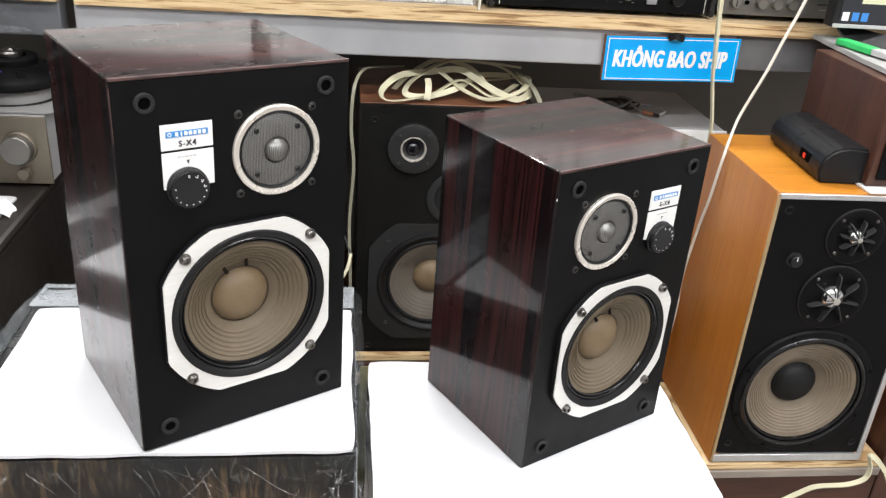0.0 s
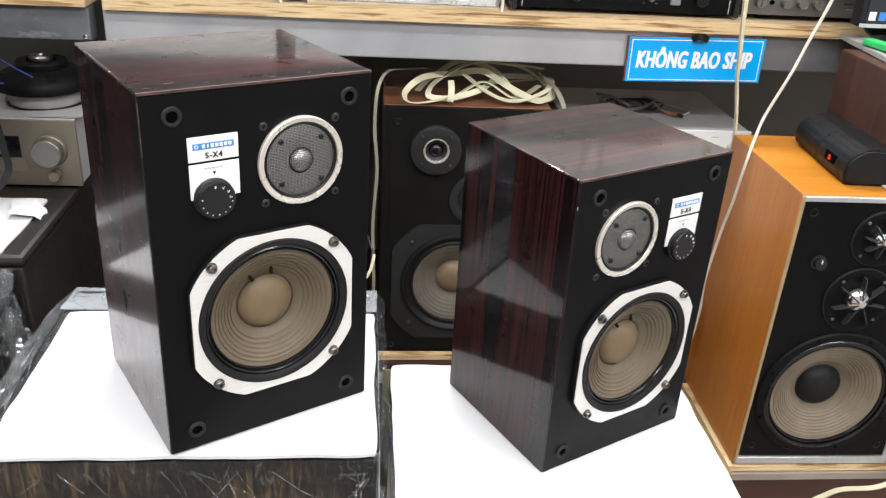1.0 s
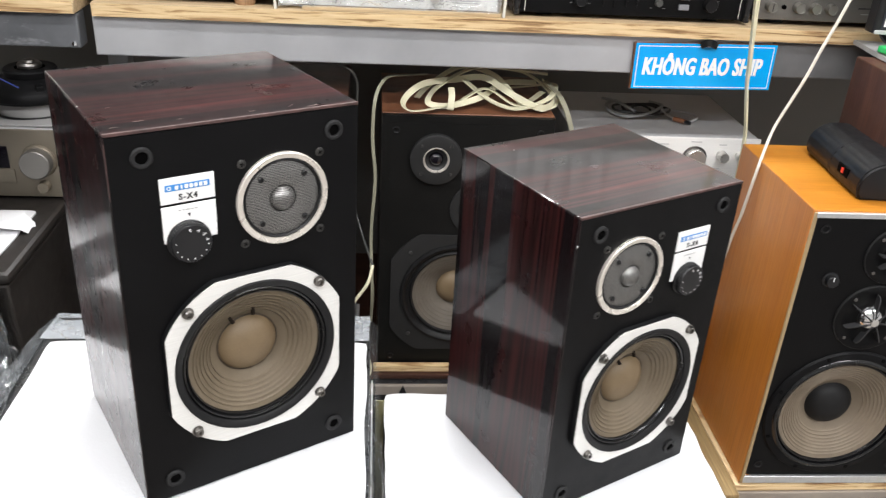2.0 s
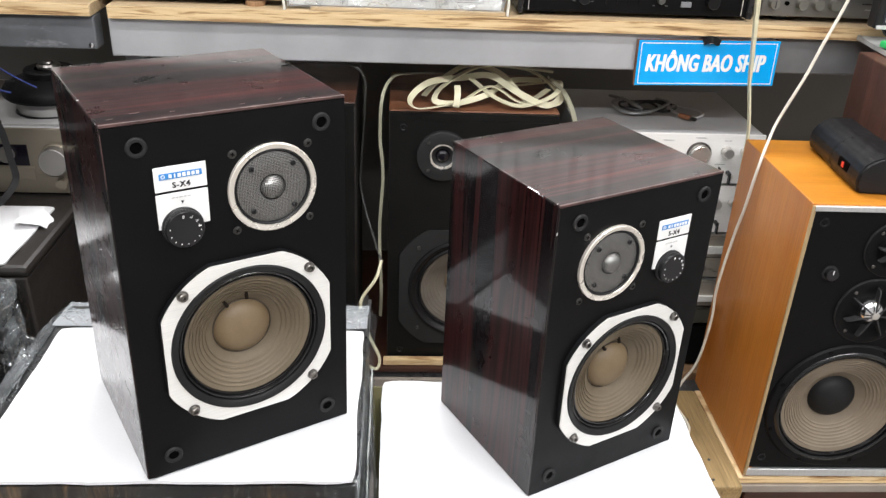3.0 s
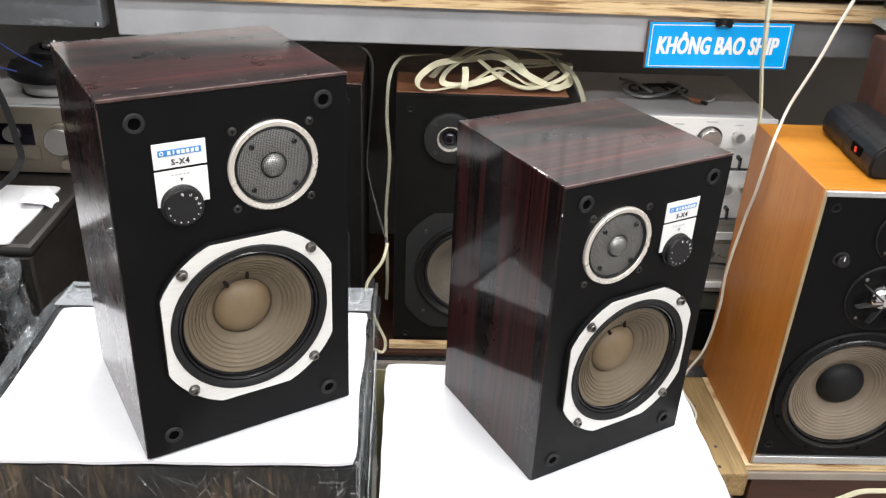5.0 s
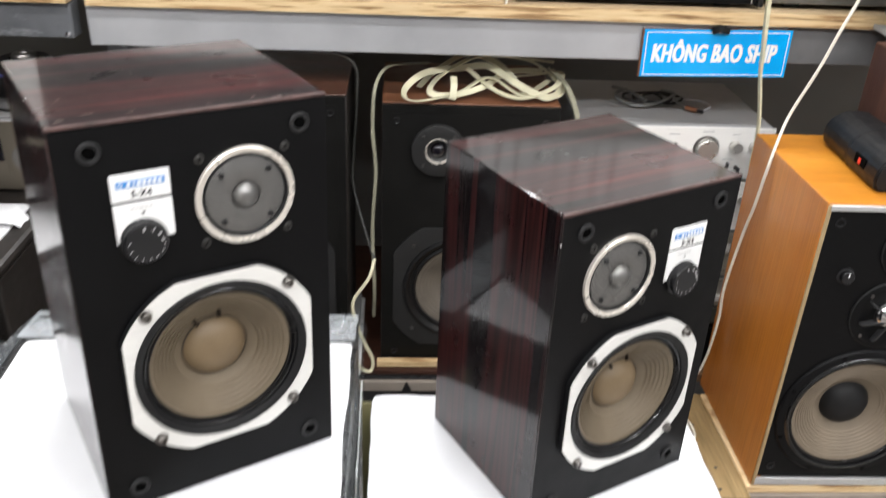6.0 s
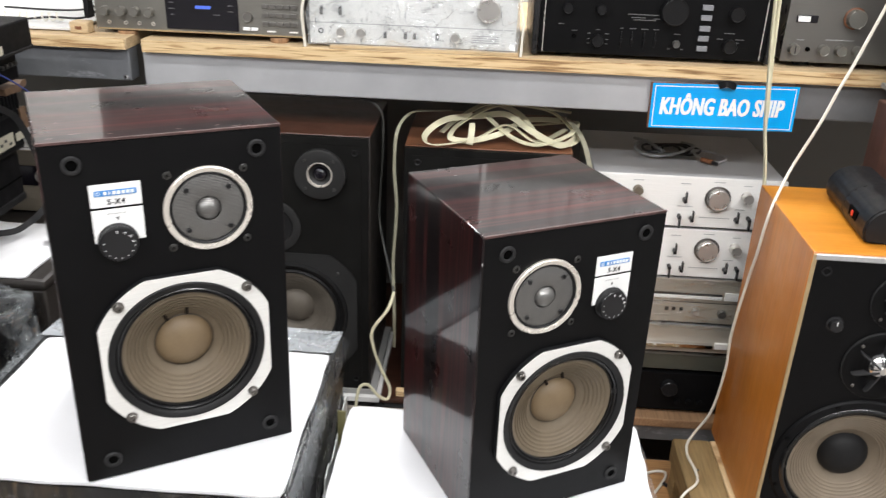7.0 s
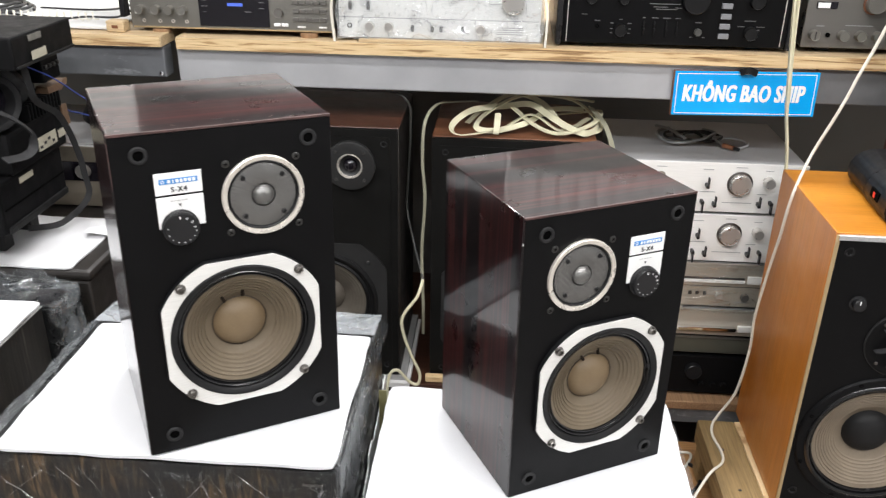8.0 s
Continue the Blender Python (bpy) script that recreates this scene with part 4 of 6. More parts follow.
def tall_speaker(m, mirrored, label):
    s = thing("tall_speaker", m, label, "speaker", "tall three-way speakers")

    def mx(x):
        return CW - x if mirrored else x
    carcass(s, CW, CD, CH, 0.016, 0.002, "cabinet_dark", "walnut" if mirrored else "brown_veneer", "dark reddish veneered top" if mirrored else "brown veneered top")
    part("baffle", holed_panel(0.002, CW - 0.002, 0.002, CH - 0.002, -0.012, -0.0005, mx(0.160), 0.183, 0.112), "panel_grey", s, "black front panel")
    part("inner_panel", holed_panel(0.016, CW - 0.016, 0.016, CH - 0.016, -0.0135, -0.0125, mx(0.160), 0.183, 0.112), "panel_grey", s)
    for x in (0.028, CW - 0.028):
        for z in (0.028, CH - 0.030):
            part("grille_socket", lathe([(0.007, 0), (0.007, 0.002), (0.0055, 0.0025), (0.004, 0.001), (0.0035, -0.003), (0, -0.003)], 20), "rubber", s, "", (x, -0.0136, z))
    tw = part("tweeter", lathe([(0.050, -0.0072), (0.050, 0.003), (0.046, 0.0045), (0.026, 0.0035), (0.025, 0.001)], 48), "plate_grey", s, "small driver in a dark round plate", (mx(0.105) if not mirrored else 0.235, -0.0206, 0.480 if not mirrored else 0.491))
    part("ring", lathe([(0.0256, 0.0035), (0.0252, 0.0056), (0.0236, 0.0056), (0.0228, 0.002), (0.016, -0.006)], 48), "ring_metal", tw, "bright thin ring")
    part("horn", lathe([(0.0222, 0.001), (0.016, -0.004), (0.012, -0.005)], 40), "plate_grey", tw)
    part("dome", lathe([(0.0145, -0.006), (0.012, 0.0005), (0.007, 0.004), (0, 0.005)], 32), "display_glass", tw, "shiny dark dome")
    for a in (45, 135, 225, 315):
        part("screw", screw_head(0.0034, 0.002), "screw_dark", tw, at=(0.040 * math.cos(radians(a)), -0.0042, 0.040 * math.sin(radians(a))))
    md = part("midrange", lathe([(0.055, 0), (0.055, 0.003), (0.051, 0.0045), (0.040, 0.0040), (0.037, 0.001)], 48), "plate_grey", s, "middle driver in a dark round plate", (mx(0.192), -0.0136, 0.375))
    part("cone", lathe(rings(0.014, 0.037, 0.0006, 0.003, 3, 0.0002), 48), "cap_black", md)
    part("dust_cap", lathe([(0.0145, 0.0005), (0.011, 0.005), (0.006, 0.008), (0, 0.009)], 32), "display_glass" if not mirrored else "screw", md)
    wf = part("woofer", slab(cut_circle(0.148, 0.128, 0.128, 128), -0.004, 0.0, 0.105), "plate_grey", s, "bass driver in a black eight-sided frame", Matrix.Translation((mx(0.160), -0.0136, 0.183)) @ Matrix.Scale(1.055, 4))
    part("surround", lathe([(0.110, 0.004), (0.109, 0.007), (0.104, 0.0085), (0.099, 0.006), (0.096, 0.001), (0.092, 0.0), (0.089, 0.003), (0.085, 0.001)], 80), "rubber", wf, "thick black rubber surround")
    part("cone", lathe(rings(0.036, 0.086, -0.028, 0.0, 5, 0.0006), 80), "cone_grey", wf, "grey-brown paper cone")
    part("dust_cap", lathe([(0.037, -0.029), (0.034, -0.023), (0.025, -0.016), (0.013, -0.012), (0, -0.0105)], 48), "cap_tan" if not mirrored else "cone_grey", wf)
    for a in (45, 135, 225, 315):
        part("screw", screw_head(0.004, 0.002), "screw_dark", wf, at=(0.128 * math.cos(radians(a)), -0.004, 0.128 * math.sin(radians(a))))
    return s


tall_speaker(pose(0.042, 1.573, 0.328), False, "tall brown speaker with black front and a cable bundle on top")
tall_speaker(pose(-0.350, 1.535, 0.352), True, "tall dark speaker with mirrored baffle standing beside another")
pad = thing("paper_pad", pose(-0.36, 1.50, 0.3265), "white papers under the tall speaker", "paper")
part("sheet", box(0, 0.362, 0.012, 0.3, 0, 0.0125, 0.001), "paper", pad)
# White sheet dimmed: shade under the tall speaker is in its colour.
part("sheet", box(0.0, 0.354, 0.022, 0.3, 0.013, 0.0252, 0.001), "paper_shaded", pad)

# cables on and beside the tall speakers
bundle = thing("cable_bundle", pose(0, 0, 0), "loosely coiled flat cream cable lying on the tall speaker", "cable")
loops = [
    [(0.36, 1.66, 0.915), (0.30, 1.60, 0.905), (0.24, 1.62, 0.93), (0.18, 1.60, 0.905), (0.10, 1.555, 0.902), (0.082, 1.575, 0.915), (0.12, 1.62, 0.935), (0.19, 1.66, 0.935), (0.24, 1.64, 0.945), (0.29, 1.60, 0.925), (0.345, 1.585, 0.905), (0.375, 1.62, 0.915), (0.36, 1.67, 0.935)],
    [(0.37, 1.68, 0.945), (0.30, 1.69, 0.950), (0.22, 1.67, 0.955), (0.15, 1.64, 0.925), (0.13, 1.60, 0.905), (0.17, 1.59, 0.903), (0.23, 1.61, 0.915), (0.28, 1.66, 0.93), (0.35, 1.69, 0.925)],
    [(0.11, 1.64, 0.902), (0.14, 1.68, 0.92), (0.20, 1.70, 0.95), (0.26, 1.66, 0.945), (0.31, 1.61, 0.908), (0.36, 1.60, 0.903), (0.38, 1.64, 0.91), (0.33, 1.70, 0.94), (0.24, 1.72, 0.945)],
    [(0.172, 1.60, 0.935), (0.172, 1.578, 0.925), (0.170, 1.568, 0.905), (0.170, 1.575, 0.900)],
    [(0.20, 1.64, 0.94), (0.25, 1.60, 0.912), (0.30, 1.585, 0.903), (0.36, 1.60, 0.92), (0.38, 1.66, 0.93), (0.34, 1.70, 0.915), (0.26, 1.70, 0.905)],
]
for k, l in enumerate(loops):
    part("strand", sweep(l, flat_section(0.0022, 0.0120), steps=10), "cord_cream", bundle)
run = thing("flat_cable", pose(0, 0, 0), "flat cream cable running down beside the tall speaker", "cable")
part("strand", sweep([(0.13, 1.66, 0.943), (0.08, 1.64, 0.945), (0.048, 1.60, 0.948), (0.030, 1.55, 0.925), (0.026, 1.545, 0.85), (0.032, 1.54, 0.77), (0.026, 1.545, 0.65), (0.030, 1.54, 0.52), (0.028, 1.56, 0.44)], flat_section(0.0016, 0.0062), steps=10), "cord_dull", run)
part("strand", sweep([(0.36, 1.65, 0.94), (0.385, 1.61, 0.92), (0.402, 1.58, 0.88), (0.410, 1.56, 0.83), (0.412, 1.55, 0.70), (0.412, 1.60, 0.50)], flat_section(0.0024, 0.011), steps=8), "cord_dull", run)
loop = thing("round_cord", pose(0, 0, 0), "round cream cord looping down to the foam", "cable")
part("cord", sweep([(-0.16, 1.60, 0.974), (-0.05, 1.60, 0.974), (-0.008, 1.60, 0.95), (-0.006, 1.62, 0.88), (-0.014, 1.64, 0.76), (-0.015, 1.64, 0.70), (0.006, 1.60, 0.63), (0.030, 1.53, 0.590)], round_section(0.0024, 10), steps=10), "cord_smoke", loop, "thinner, darker upper length")
part("cord", sweep([(0.030, 1.53, 0.590), (0.020, 1.505, 0.562), (-0.009, 1.49, 0.52), (-0.006, 1.485, 0.48), (0.010, 1.485, 0.43), (0.028, 1.485, 0.385), (0.024, 1.478, 0.362), (0.006, 1.475, 0.370), (-0.018, 1.47, 0.400), (-0.036, 1.465, 0.385), (-0.040, 1.46, 0.31), (-0.02, 1.46, 0.22)], round_section(0.0034, 10), steps=10), "cord_cream", loop)

# ---- stack of amplifiers ----


def knob(parent, x, z, r, h, material="steel", label="round metal knob"):
    k = part("knob", lathe([(r * 1.04, 0), (r, 0.002), (r, h - 0.0015), (r * 0.93, h), (r * 0.86, h - 0.0004), (0, h - 0.0004)], 36), material, parent, label, (x, -0.0005, z))
    return k


def lever(parent, x, z, up=True):
    bm = bmesh.new()
    box(-0.0032, 0.0032, -0.018, 0, -0.004, 0.004, 0.0012, 1, bm)
    box(-0.0015, 0.0015, -0.022, -0.012, 0.002 if up else -0.02, 0.02 if up else -0.002, 0.0006, 1, bm)
    return part("lever_switch", bm, "plastic_black", parent, "black lever switch", (x, -0.0005, z))


def legend(parent, spots, material="print_grey"):
    for x, z, w in spots:
        part("legend_bar", box(x - w / 2, x + w / 2, -0.0010, -0.0004, z - 0.0007, z + 0.0007), material, parent, smooth=False)


def appliance(name, m, w, d, h, face, cover, label, feet=0.008, group=""):
    s = thing(name, m, label, name.split("_")[-1], group)
    part("cover", box(0.004, w - 0.004, 0.006, d, feet, h, 0.002), cover, s)
    part("front_panel", box(0, w, 0, 0.0055, feet, h, 0.0012), face, s)
    for x in (0.05, w - 0.05):
        for y in (0.04, d - 0.05):
            part("foot", box(x - 0.014, x + 0.014, y - 0.014, y + 0.014, 0, feet - 0.0003, 0.001), "rubber", s)
    return s


X0, YF = 0.418, 1.606
rcv = appliance("black_receiver", pose(X0 - 0.02, YF, 0.286), 0.42, 0.32, 0.104, "soot", "soot", "black receiver on the low pine shelf")
knob(rcv, 0.240, 0.069, 0.018, 0.014, "plastic_black", "black knob")
for x in (0.262, 0.288, 0.312):
    knob(rcv, x, 0.034, 0.006, 0.008, "soot", "small black knob")
tun = appliance("dark_tuner", pose(X0 - 0.01, YF + 0.004, 0.390), 0.40, 0.30, 0.050, "face_grey", "enamel_black", "dark tuner with glossy strip in the stack")
part("dial_window", box(0.03, 0.37, -0.002, -0.0003, 0.010, 0.046, 0.0008), "dial_glass", tun, "grey-green glossy dial strip")
slim = appliance("slim_deck", pose(X0 - 0.005, YF - 0.002, 0.440), 0.395, 0.30, 0.072, "face_pale", "cover_grey", "slim champagne deck with long bright bar")
part("tray_bar", box(0.06, 0.30, -0.012, -0.0003, 0.024, 0.033, 0.0015), "chrome", slim, "long bright handle bar")
part("side_bar", box(0.305, 0.36, -0.008, -0.0003, 0.022, 0.036, 0.001), "face_silver", slim)
wr = appliance("wrapped_deck", pose(X0 - 0.002, YF, 0.512), 0.392, 0.30, 0.110, "face_pale", "cover_grey", "pale metal deck wrapped in clear film in the stack")
part("tray_slot", box(0.05, 0.30, -0.003, -0.0003, 0.074, 0.079, 0.0006), "screw_dark", wr, "dark tray slot")
part("tray_lip", box(0.05, 0.30, -0.005, -0.0003, 0.0665, 0.0735, 0.0008), "face_silver", wr, "bright tray lip")
part("side_key", box(0.305, 0.345, -0.005, -0.0003, 0.066, 0.084, 0.001), "face_silver", wr, "pale key")
part("groove", box(0.004, 0.388, -0.0008, 0.0002, 0.056, 0.0575), "screw_dark", wr)
for x in (0.185, 0.200, 0.216):
    part("button", box(x, x + 0.0075, -0.003, -0.0003, 0.036, 0.044, 0.0006), "screw_dark", wr, "small square button")
knob(wr, 0.250, 0.036, 0.0075, 0.010)
knob(wr, 0.305, 0.034, 0.0085, 0.010, "face_titan")
legend(wr, [(0.16, 0.05, 0.03), (0.24, 0.05, 0.03), (0.3, 0.02, 0.03)])
fb = box(-0.004, 0.396, -0.014, 0.30, 0.0, 0.109)
crinkle(fb, 0.004, 30, 23, 18)
for v in fb.verts:
    v.co.z = min(max(v.co.z, 0.0), 0.1095)
part("wrapping_film", fb, "film_creased", wr, "creased clear plastic film")


def classic_amplifier(m, label):
    s = appliance("silver_amplifier", m, 0.385, 0.30, 0.112, "face_silver", "cover_grey", label, 0.006, "silver amplifiers")
    big = knob(s, 0.252, 0.070, 0.021, 0.016)
    part("collar", lathe([(0.0255, 0), (0.0255, 0.003), (0.022, 0.004)], 40), "screw", big, "darker collar ring")
    knob(s, 0.308, 0.077, 0.0105, 0.02)
    knob(s, 0.092, 0.081, 0.0095, 0.014, "face_champagne")
    knob(s, 0.047, 0.082, 0.0095, 0.014, "face_champagne")
    knob(s, 0.345, 0.077, 0.008, 0.014)
    for x, z, u in ((0.186, 0.066, True), (0.180, 0.030, False), (0.205, 0.026, True), (0.294, 0.028, True), (0.318, 0.032, False)):
        lever(s, x, z, u)
    legend(s, [(0.186, 0.098, 0.02), (0.252, 0.104, 0.022), (0.308, 0.099, 0.016), (0.252, 0.028, 0.06), (0.252, 0.040, 0.02), (0.092, 0.101, 0.02), (0.19, 0.05, 0.03), (0.30, 0.048, 0.02), (0.12, 0.025, 0.04)])
    return s


classic_amplifier(pose(X0 - 0.004, YF, 0.6225), "silver amplifier with knobs and lever switches in a stack")
classic_amplifier(pose(X0, YF, 0.735), "silver amplifier on top of the stack under the bench")
wire = thing("audio_cable", pose(0, 0, 0), "thin dark audio cable coiled on the silver amplifier", "cable")
coil = [(0.575 + 0.046 * math.cos(a * 0.9) + 0.003 * a, 1.768 + 0.035 * math.sin(a * 0.9), 0.8515 + 0.0012 * (i % 3)) for i, a in enumerate(x * 0.6 for x in range(30))]
part("cable", sweep(coil, round_section(0.0028, 8), steps=4), "cord_grey", wire)
part("cable", sweep([(0.530, 1.829, 0.856), (0.552, 1.782, 0.862), (0.577, 1.732, 0.858)], round_section(0.0034, 8), steps=6), "cord_pale", wire, "pale grey end of the cable")
part("cable", sweep([(0.556, 1.815, 0.856), (0.530, 1.790, 0.856), (0.523, 1.760, 0.856), (0.530, 1.722, 0.856), (0.548, 1.702, 0.857), (0.575, 1.706, 0.858), (0.606, 1.726, 0.858), (0.640, 1.765, 0.857), (0.652, 1.790, 0.856), (0.630, 1.812, 0.856)], round_section(0.0034, 8), steps=6), "cord_pale", wire, "pale grey loop of the cable")
part("cable", sweep([(0.640, 1.755, 0.854), (0.655, 1.700, 0.854), (0.672, 1.682, 0.854), (0.704, 1.712, 0.854), (0.700, 1.745, 0.854), (0.672, 1.762, 0.854), (0.652, 1.764, 0.854)], round_section(0.0026, 8), steps=6), "cover_grey", wire)
part("plug", sweep([(0.650, 1.700, 0.855), (0.668, 1.682, 0.855)], round_section(0.0050, 12)), "brown_veneer", wire, "copper-coloured plug")
part("plug_tip", sweep([(0.6685, 1.6815, 0.855), (0.677, 1.673, 0.855)], round_section(0.0040, 10)), "plastic_black", wire)

# ---- orange speaker and its table ----
table = thing("pine_stand", pose(0, 0, 0), "rough pine stand with a thick beam under the orange speaker", "stand")
part("beam", box(0.624, 0.700, 1.166, 1.460, 0.270, 0.324, 0.004), "pine_old", table, "thick knotty pine beam")
part("board", box(0.7005, 1.06, 1.192, 1.46, 0.3085, 0.3235, 0.002), "ply_edge", table, "layered pale board")
part("edge_rail", box(0.7005, 1.06, 1.188, 1.215, 0.2905, 0.3075, 0.0015), "rail_pale", table, "dull pale metal edge rail")
part("front_rail", box(0.7205, 1.06, 1.192, 1.204, 0.10, 0.290, 0.002), "walnut", table, "dark board under the stand")
for x, y in ((0.628, 1.405), (0.628, 1.20)):
    part("leg", box(x, x + 0.045, y, y + 0.045, 0.2006, 0.2695, 0.003), "pine_old", table, "short pine block")
for x, y in ((1.0, 1.40), (1.0, 1.215)):
    part("leg", box(x, x + 0.05, y, y + 0.05, 0.0, 0.290, 0.003), "pine_old", table)
nails = bmesh.new()
for x, y in ((0.655, 1.36), (0.66, 1.24), (0.65, 1.185)):
    bmesh.ops.create_cone(nails, cap_ends=True, segments=10, radius1=0.003, radius2=0.003, depth=0.0012, matrix=Matrix.Translation((x, y, 0.3245)))
part("nail_heads", nails, "screw_dark", table)

OW, OD, OH = 0.305, 0.295, 0.553


def orange_speaker(m):
    s = thing("orange_speaker", m, "orange wooden three-way speaker with aluminium-trimmed black front", "speaker")
    t = 0.016
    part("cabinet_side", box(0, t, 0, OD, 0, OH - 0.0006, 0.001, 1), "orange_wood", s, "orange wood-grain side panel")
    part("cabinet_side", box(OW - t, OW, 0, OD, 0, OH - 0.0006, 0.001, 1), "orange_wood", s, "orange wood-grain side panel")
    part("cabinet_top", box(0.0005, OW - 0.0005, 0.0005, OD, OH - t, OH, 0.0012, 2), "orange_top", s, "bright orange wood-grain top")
    part("cabinet_bottom", box(t, OW - t, 0.001, OD, 0.0005, t), "orange_wood", s)
    part("back_panel", box(t, OW - t, OD - 0.012, OD - 0.002, t, OH - t), "cabinet_dark", s)
    part("trim_upright", box(0.0004, 0.0062, -0.004, -0.0004, 0.003, OH - 0.003, 0.0006, 1), "gold_trim", s, "thin pale gold side trim")
    part("trim_upright", box(OW - 0.014, OW - 0.004, -0.004, 0.012, 0.004, OH - 0.004, 0.0008, 1), "alu_trim", s, "pale aluminium side trim")
    part("trim_top", box(0.004, OW - 0.004, -0.0045, 0.012, OH - 0.012, OH - 0.003, 0.0008, 1), "alu_trim", s, "aluminium top trim")
    part("trim_bottom", box(0.004, OW - 0.004, -0.0045, 0.012, 0.003, 0.019, 0.0008, 1), "alu_trim", s, "aluminium bottom trim")
    part("baffle", holed_panel(0.0065, OW - 0.0145, 0.0225, OH - 0.0125, -0.0016, 0.010, 0.142, 0.162, 0.113), "baffle_black", s, "matt black front panel")
    for x, z in ((0.026, 0.046), (OW - 0.032, 0.046), (0.026, OH - 0.032), (OW - 0.032, OH - 0.032), (OW - 0.03, OH / 2 + 0.1)):
        part("grille_socket", lathe([(0.008, 0), (0.008, 0.003), (0.0055, 0.003), (0.004, 0)], 20), "rubber", s, "", (x, 0, z))
    dk = part("dial", lathe([(0.0135, 0.0), (0.0135, 0.002), (0.0105, 0.003), (0.0105, 0.011), (0.0095, 0.012), (0, 0.012)], 32), "plastic_black", s, "small black dial with white pointer", (0.0575, 0, 0.431))
    part("pointer", box(-0.0008, 0.0008, -0.0126, -0.0121, 0.002, 0.009), "print_white", dk)
    for a in range(-140, 141, 40):
        d = lathe([(0.0009, 0), (0.0009, 0.0003), (0, 0.0003)], 8)
        part("dot", d, "print_white", dk, at=(0.0165 * math.sin(radians(a)), -0.0004, 0.0165 * math.cos(radians(a))))

    def horn(name, x, z, r, dome, n):
        p = part(name, lathe([(r, -0.0042), (r, 0.002), (r - 0.002, 0.003), (dome * 2.2, 0.0028), (dome * 1.5, -0.002), (dome * 1.2, -0.003)], 56), "baffle_black", s, "round black plate with radial vanes", (x, -0.0042, z))
        part("plate_rim", lathe([(r + 0.0012, -0.0026), (r + 0.0010, 0.0012), (r + 0.0001, 0.0016)], 56), "plate_grey", p)
        part("dome", lathe([(dome, -0.004), (dome * 0.93, 0.003), (dome * 0.7, 0.009), (dome * 0.35, 0.012), (0, 0.013)], 36), "chrome", p, "shiny chrome dome")
        for i in range(n):
            v = bmesh.new()
            v.faces.new([v.verts.new(q) for q in ((dome * 0.25, -0.0165, 0), (dome * 1.9, -0.0145, 0), (dome * 2.15, -0.0115, 0), (dome * 2.2, -0.003, 0), (dome * 1.25, -0.003, 0), (dome * 0.95, -0.0125, 0))])
            got = bmesh.ops.extrude_face_region(v, geom=v.faces[:])
            bmesh.ops.translate(v, verts=[q for q in got["geom"] if isinstance(q, bmesh.types.BMVert)], vec=(0, 0, 0.0022))
            part("vane", v, "vane_grey", p, at=pose(0, 0, 0, 0, i * 360 / n + 12, 0))
        part("hub", lathe([(dome * 0.3, 0.013), (dome * 0.3, 0.0168), (dome * 0.2, 0.0174), (0, 0.0174)], 16), "steel", p)
        for a in (45, 135, 225, 315):
            part("screw", screw_head(0.003, 0.0016), "screw", p, at=(r * 0.86 * math.cos(radians(a)), -0.0028, r * 0.86 * math.sin(radians(a))))
    horn("tweeter", 0.152, 0.477, 0.049, 0.0145, 8)
    horn("midrange", 0.144, 0.361, 0.060, 0.0215, 7)
    wf = part("woofer", lathe([(0.122, 0), (0.122, 0.003), (0.119, 0.006), (0.1095, 0.0075), (0.107, 0.006)], 96), "soot", s, "large bass driver in a black ring", Matrix.Translation((0.142, 0, 0.162)) @ Matrix.Scale(1.085, 4))
    part("surround", lathe([(0.1085, 0.0065), (0.1065, 0.0085), (0.1035, 0.0095), (0.101, 0.008), (0.1005, 0.003), (0.0992, 0.002), (0.0982, 0.0050), (0.0962, 0.0045), (0.0948, 0.001)], 96), "rubber_gloss", wf, "glossy black ribbed surround")
    part("cone", lathe(rings(0.038, 0.0955, -0.030, 0.001, 8, 0.0014), 96), "cone_tan_pale", wf, "tan ringed paper cone")
    part("dust_cap", lathe([(0.040, -0.031), (0.037, -0.024), (0.029, -0.016), (0.016, -0.011), (0, -0.009)], 56), "cap_black", wf, "matt black dust cap")
    for a in (22, 67, 112, 157, 202, 247, 292, 337):
        part("screw", screw_head(0.0035, 0.002), "hole_dark", wf, at=(0.1155 * math.cos(radians(a)), -0.0052, 0.1155 * math.sin(radians(a))))
    return s


orange_speaker(pose(0.708, 1.196, 0.3255, 0, 0, -0.6))


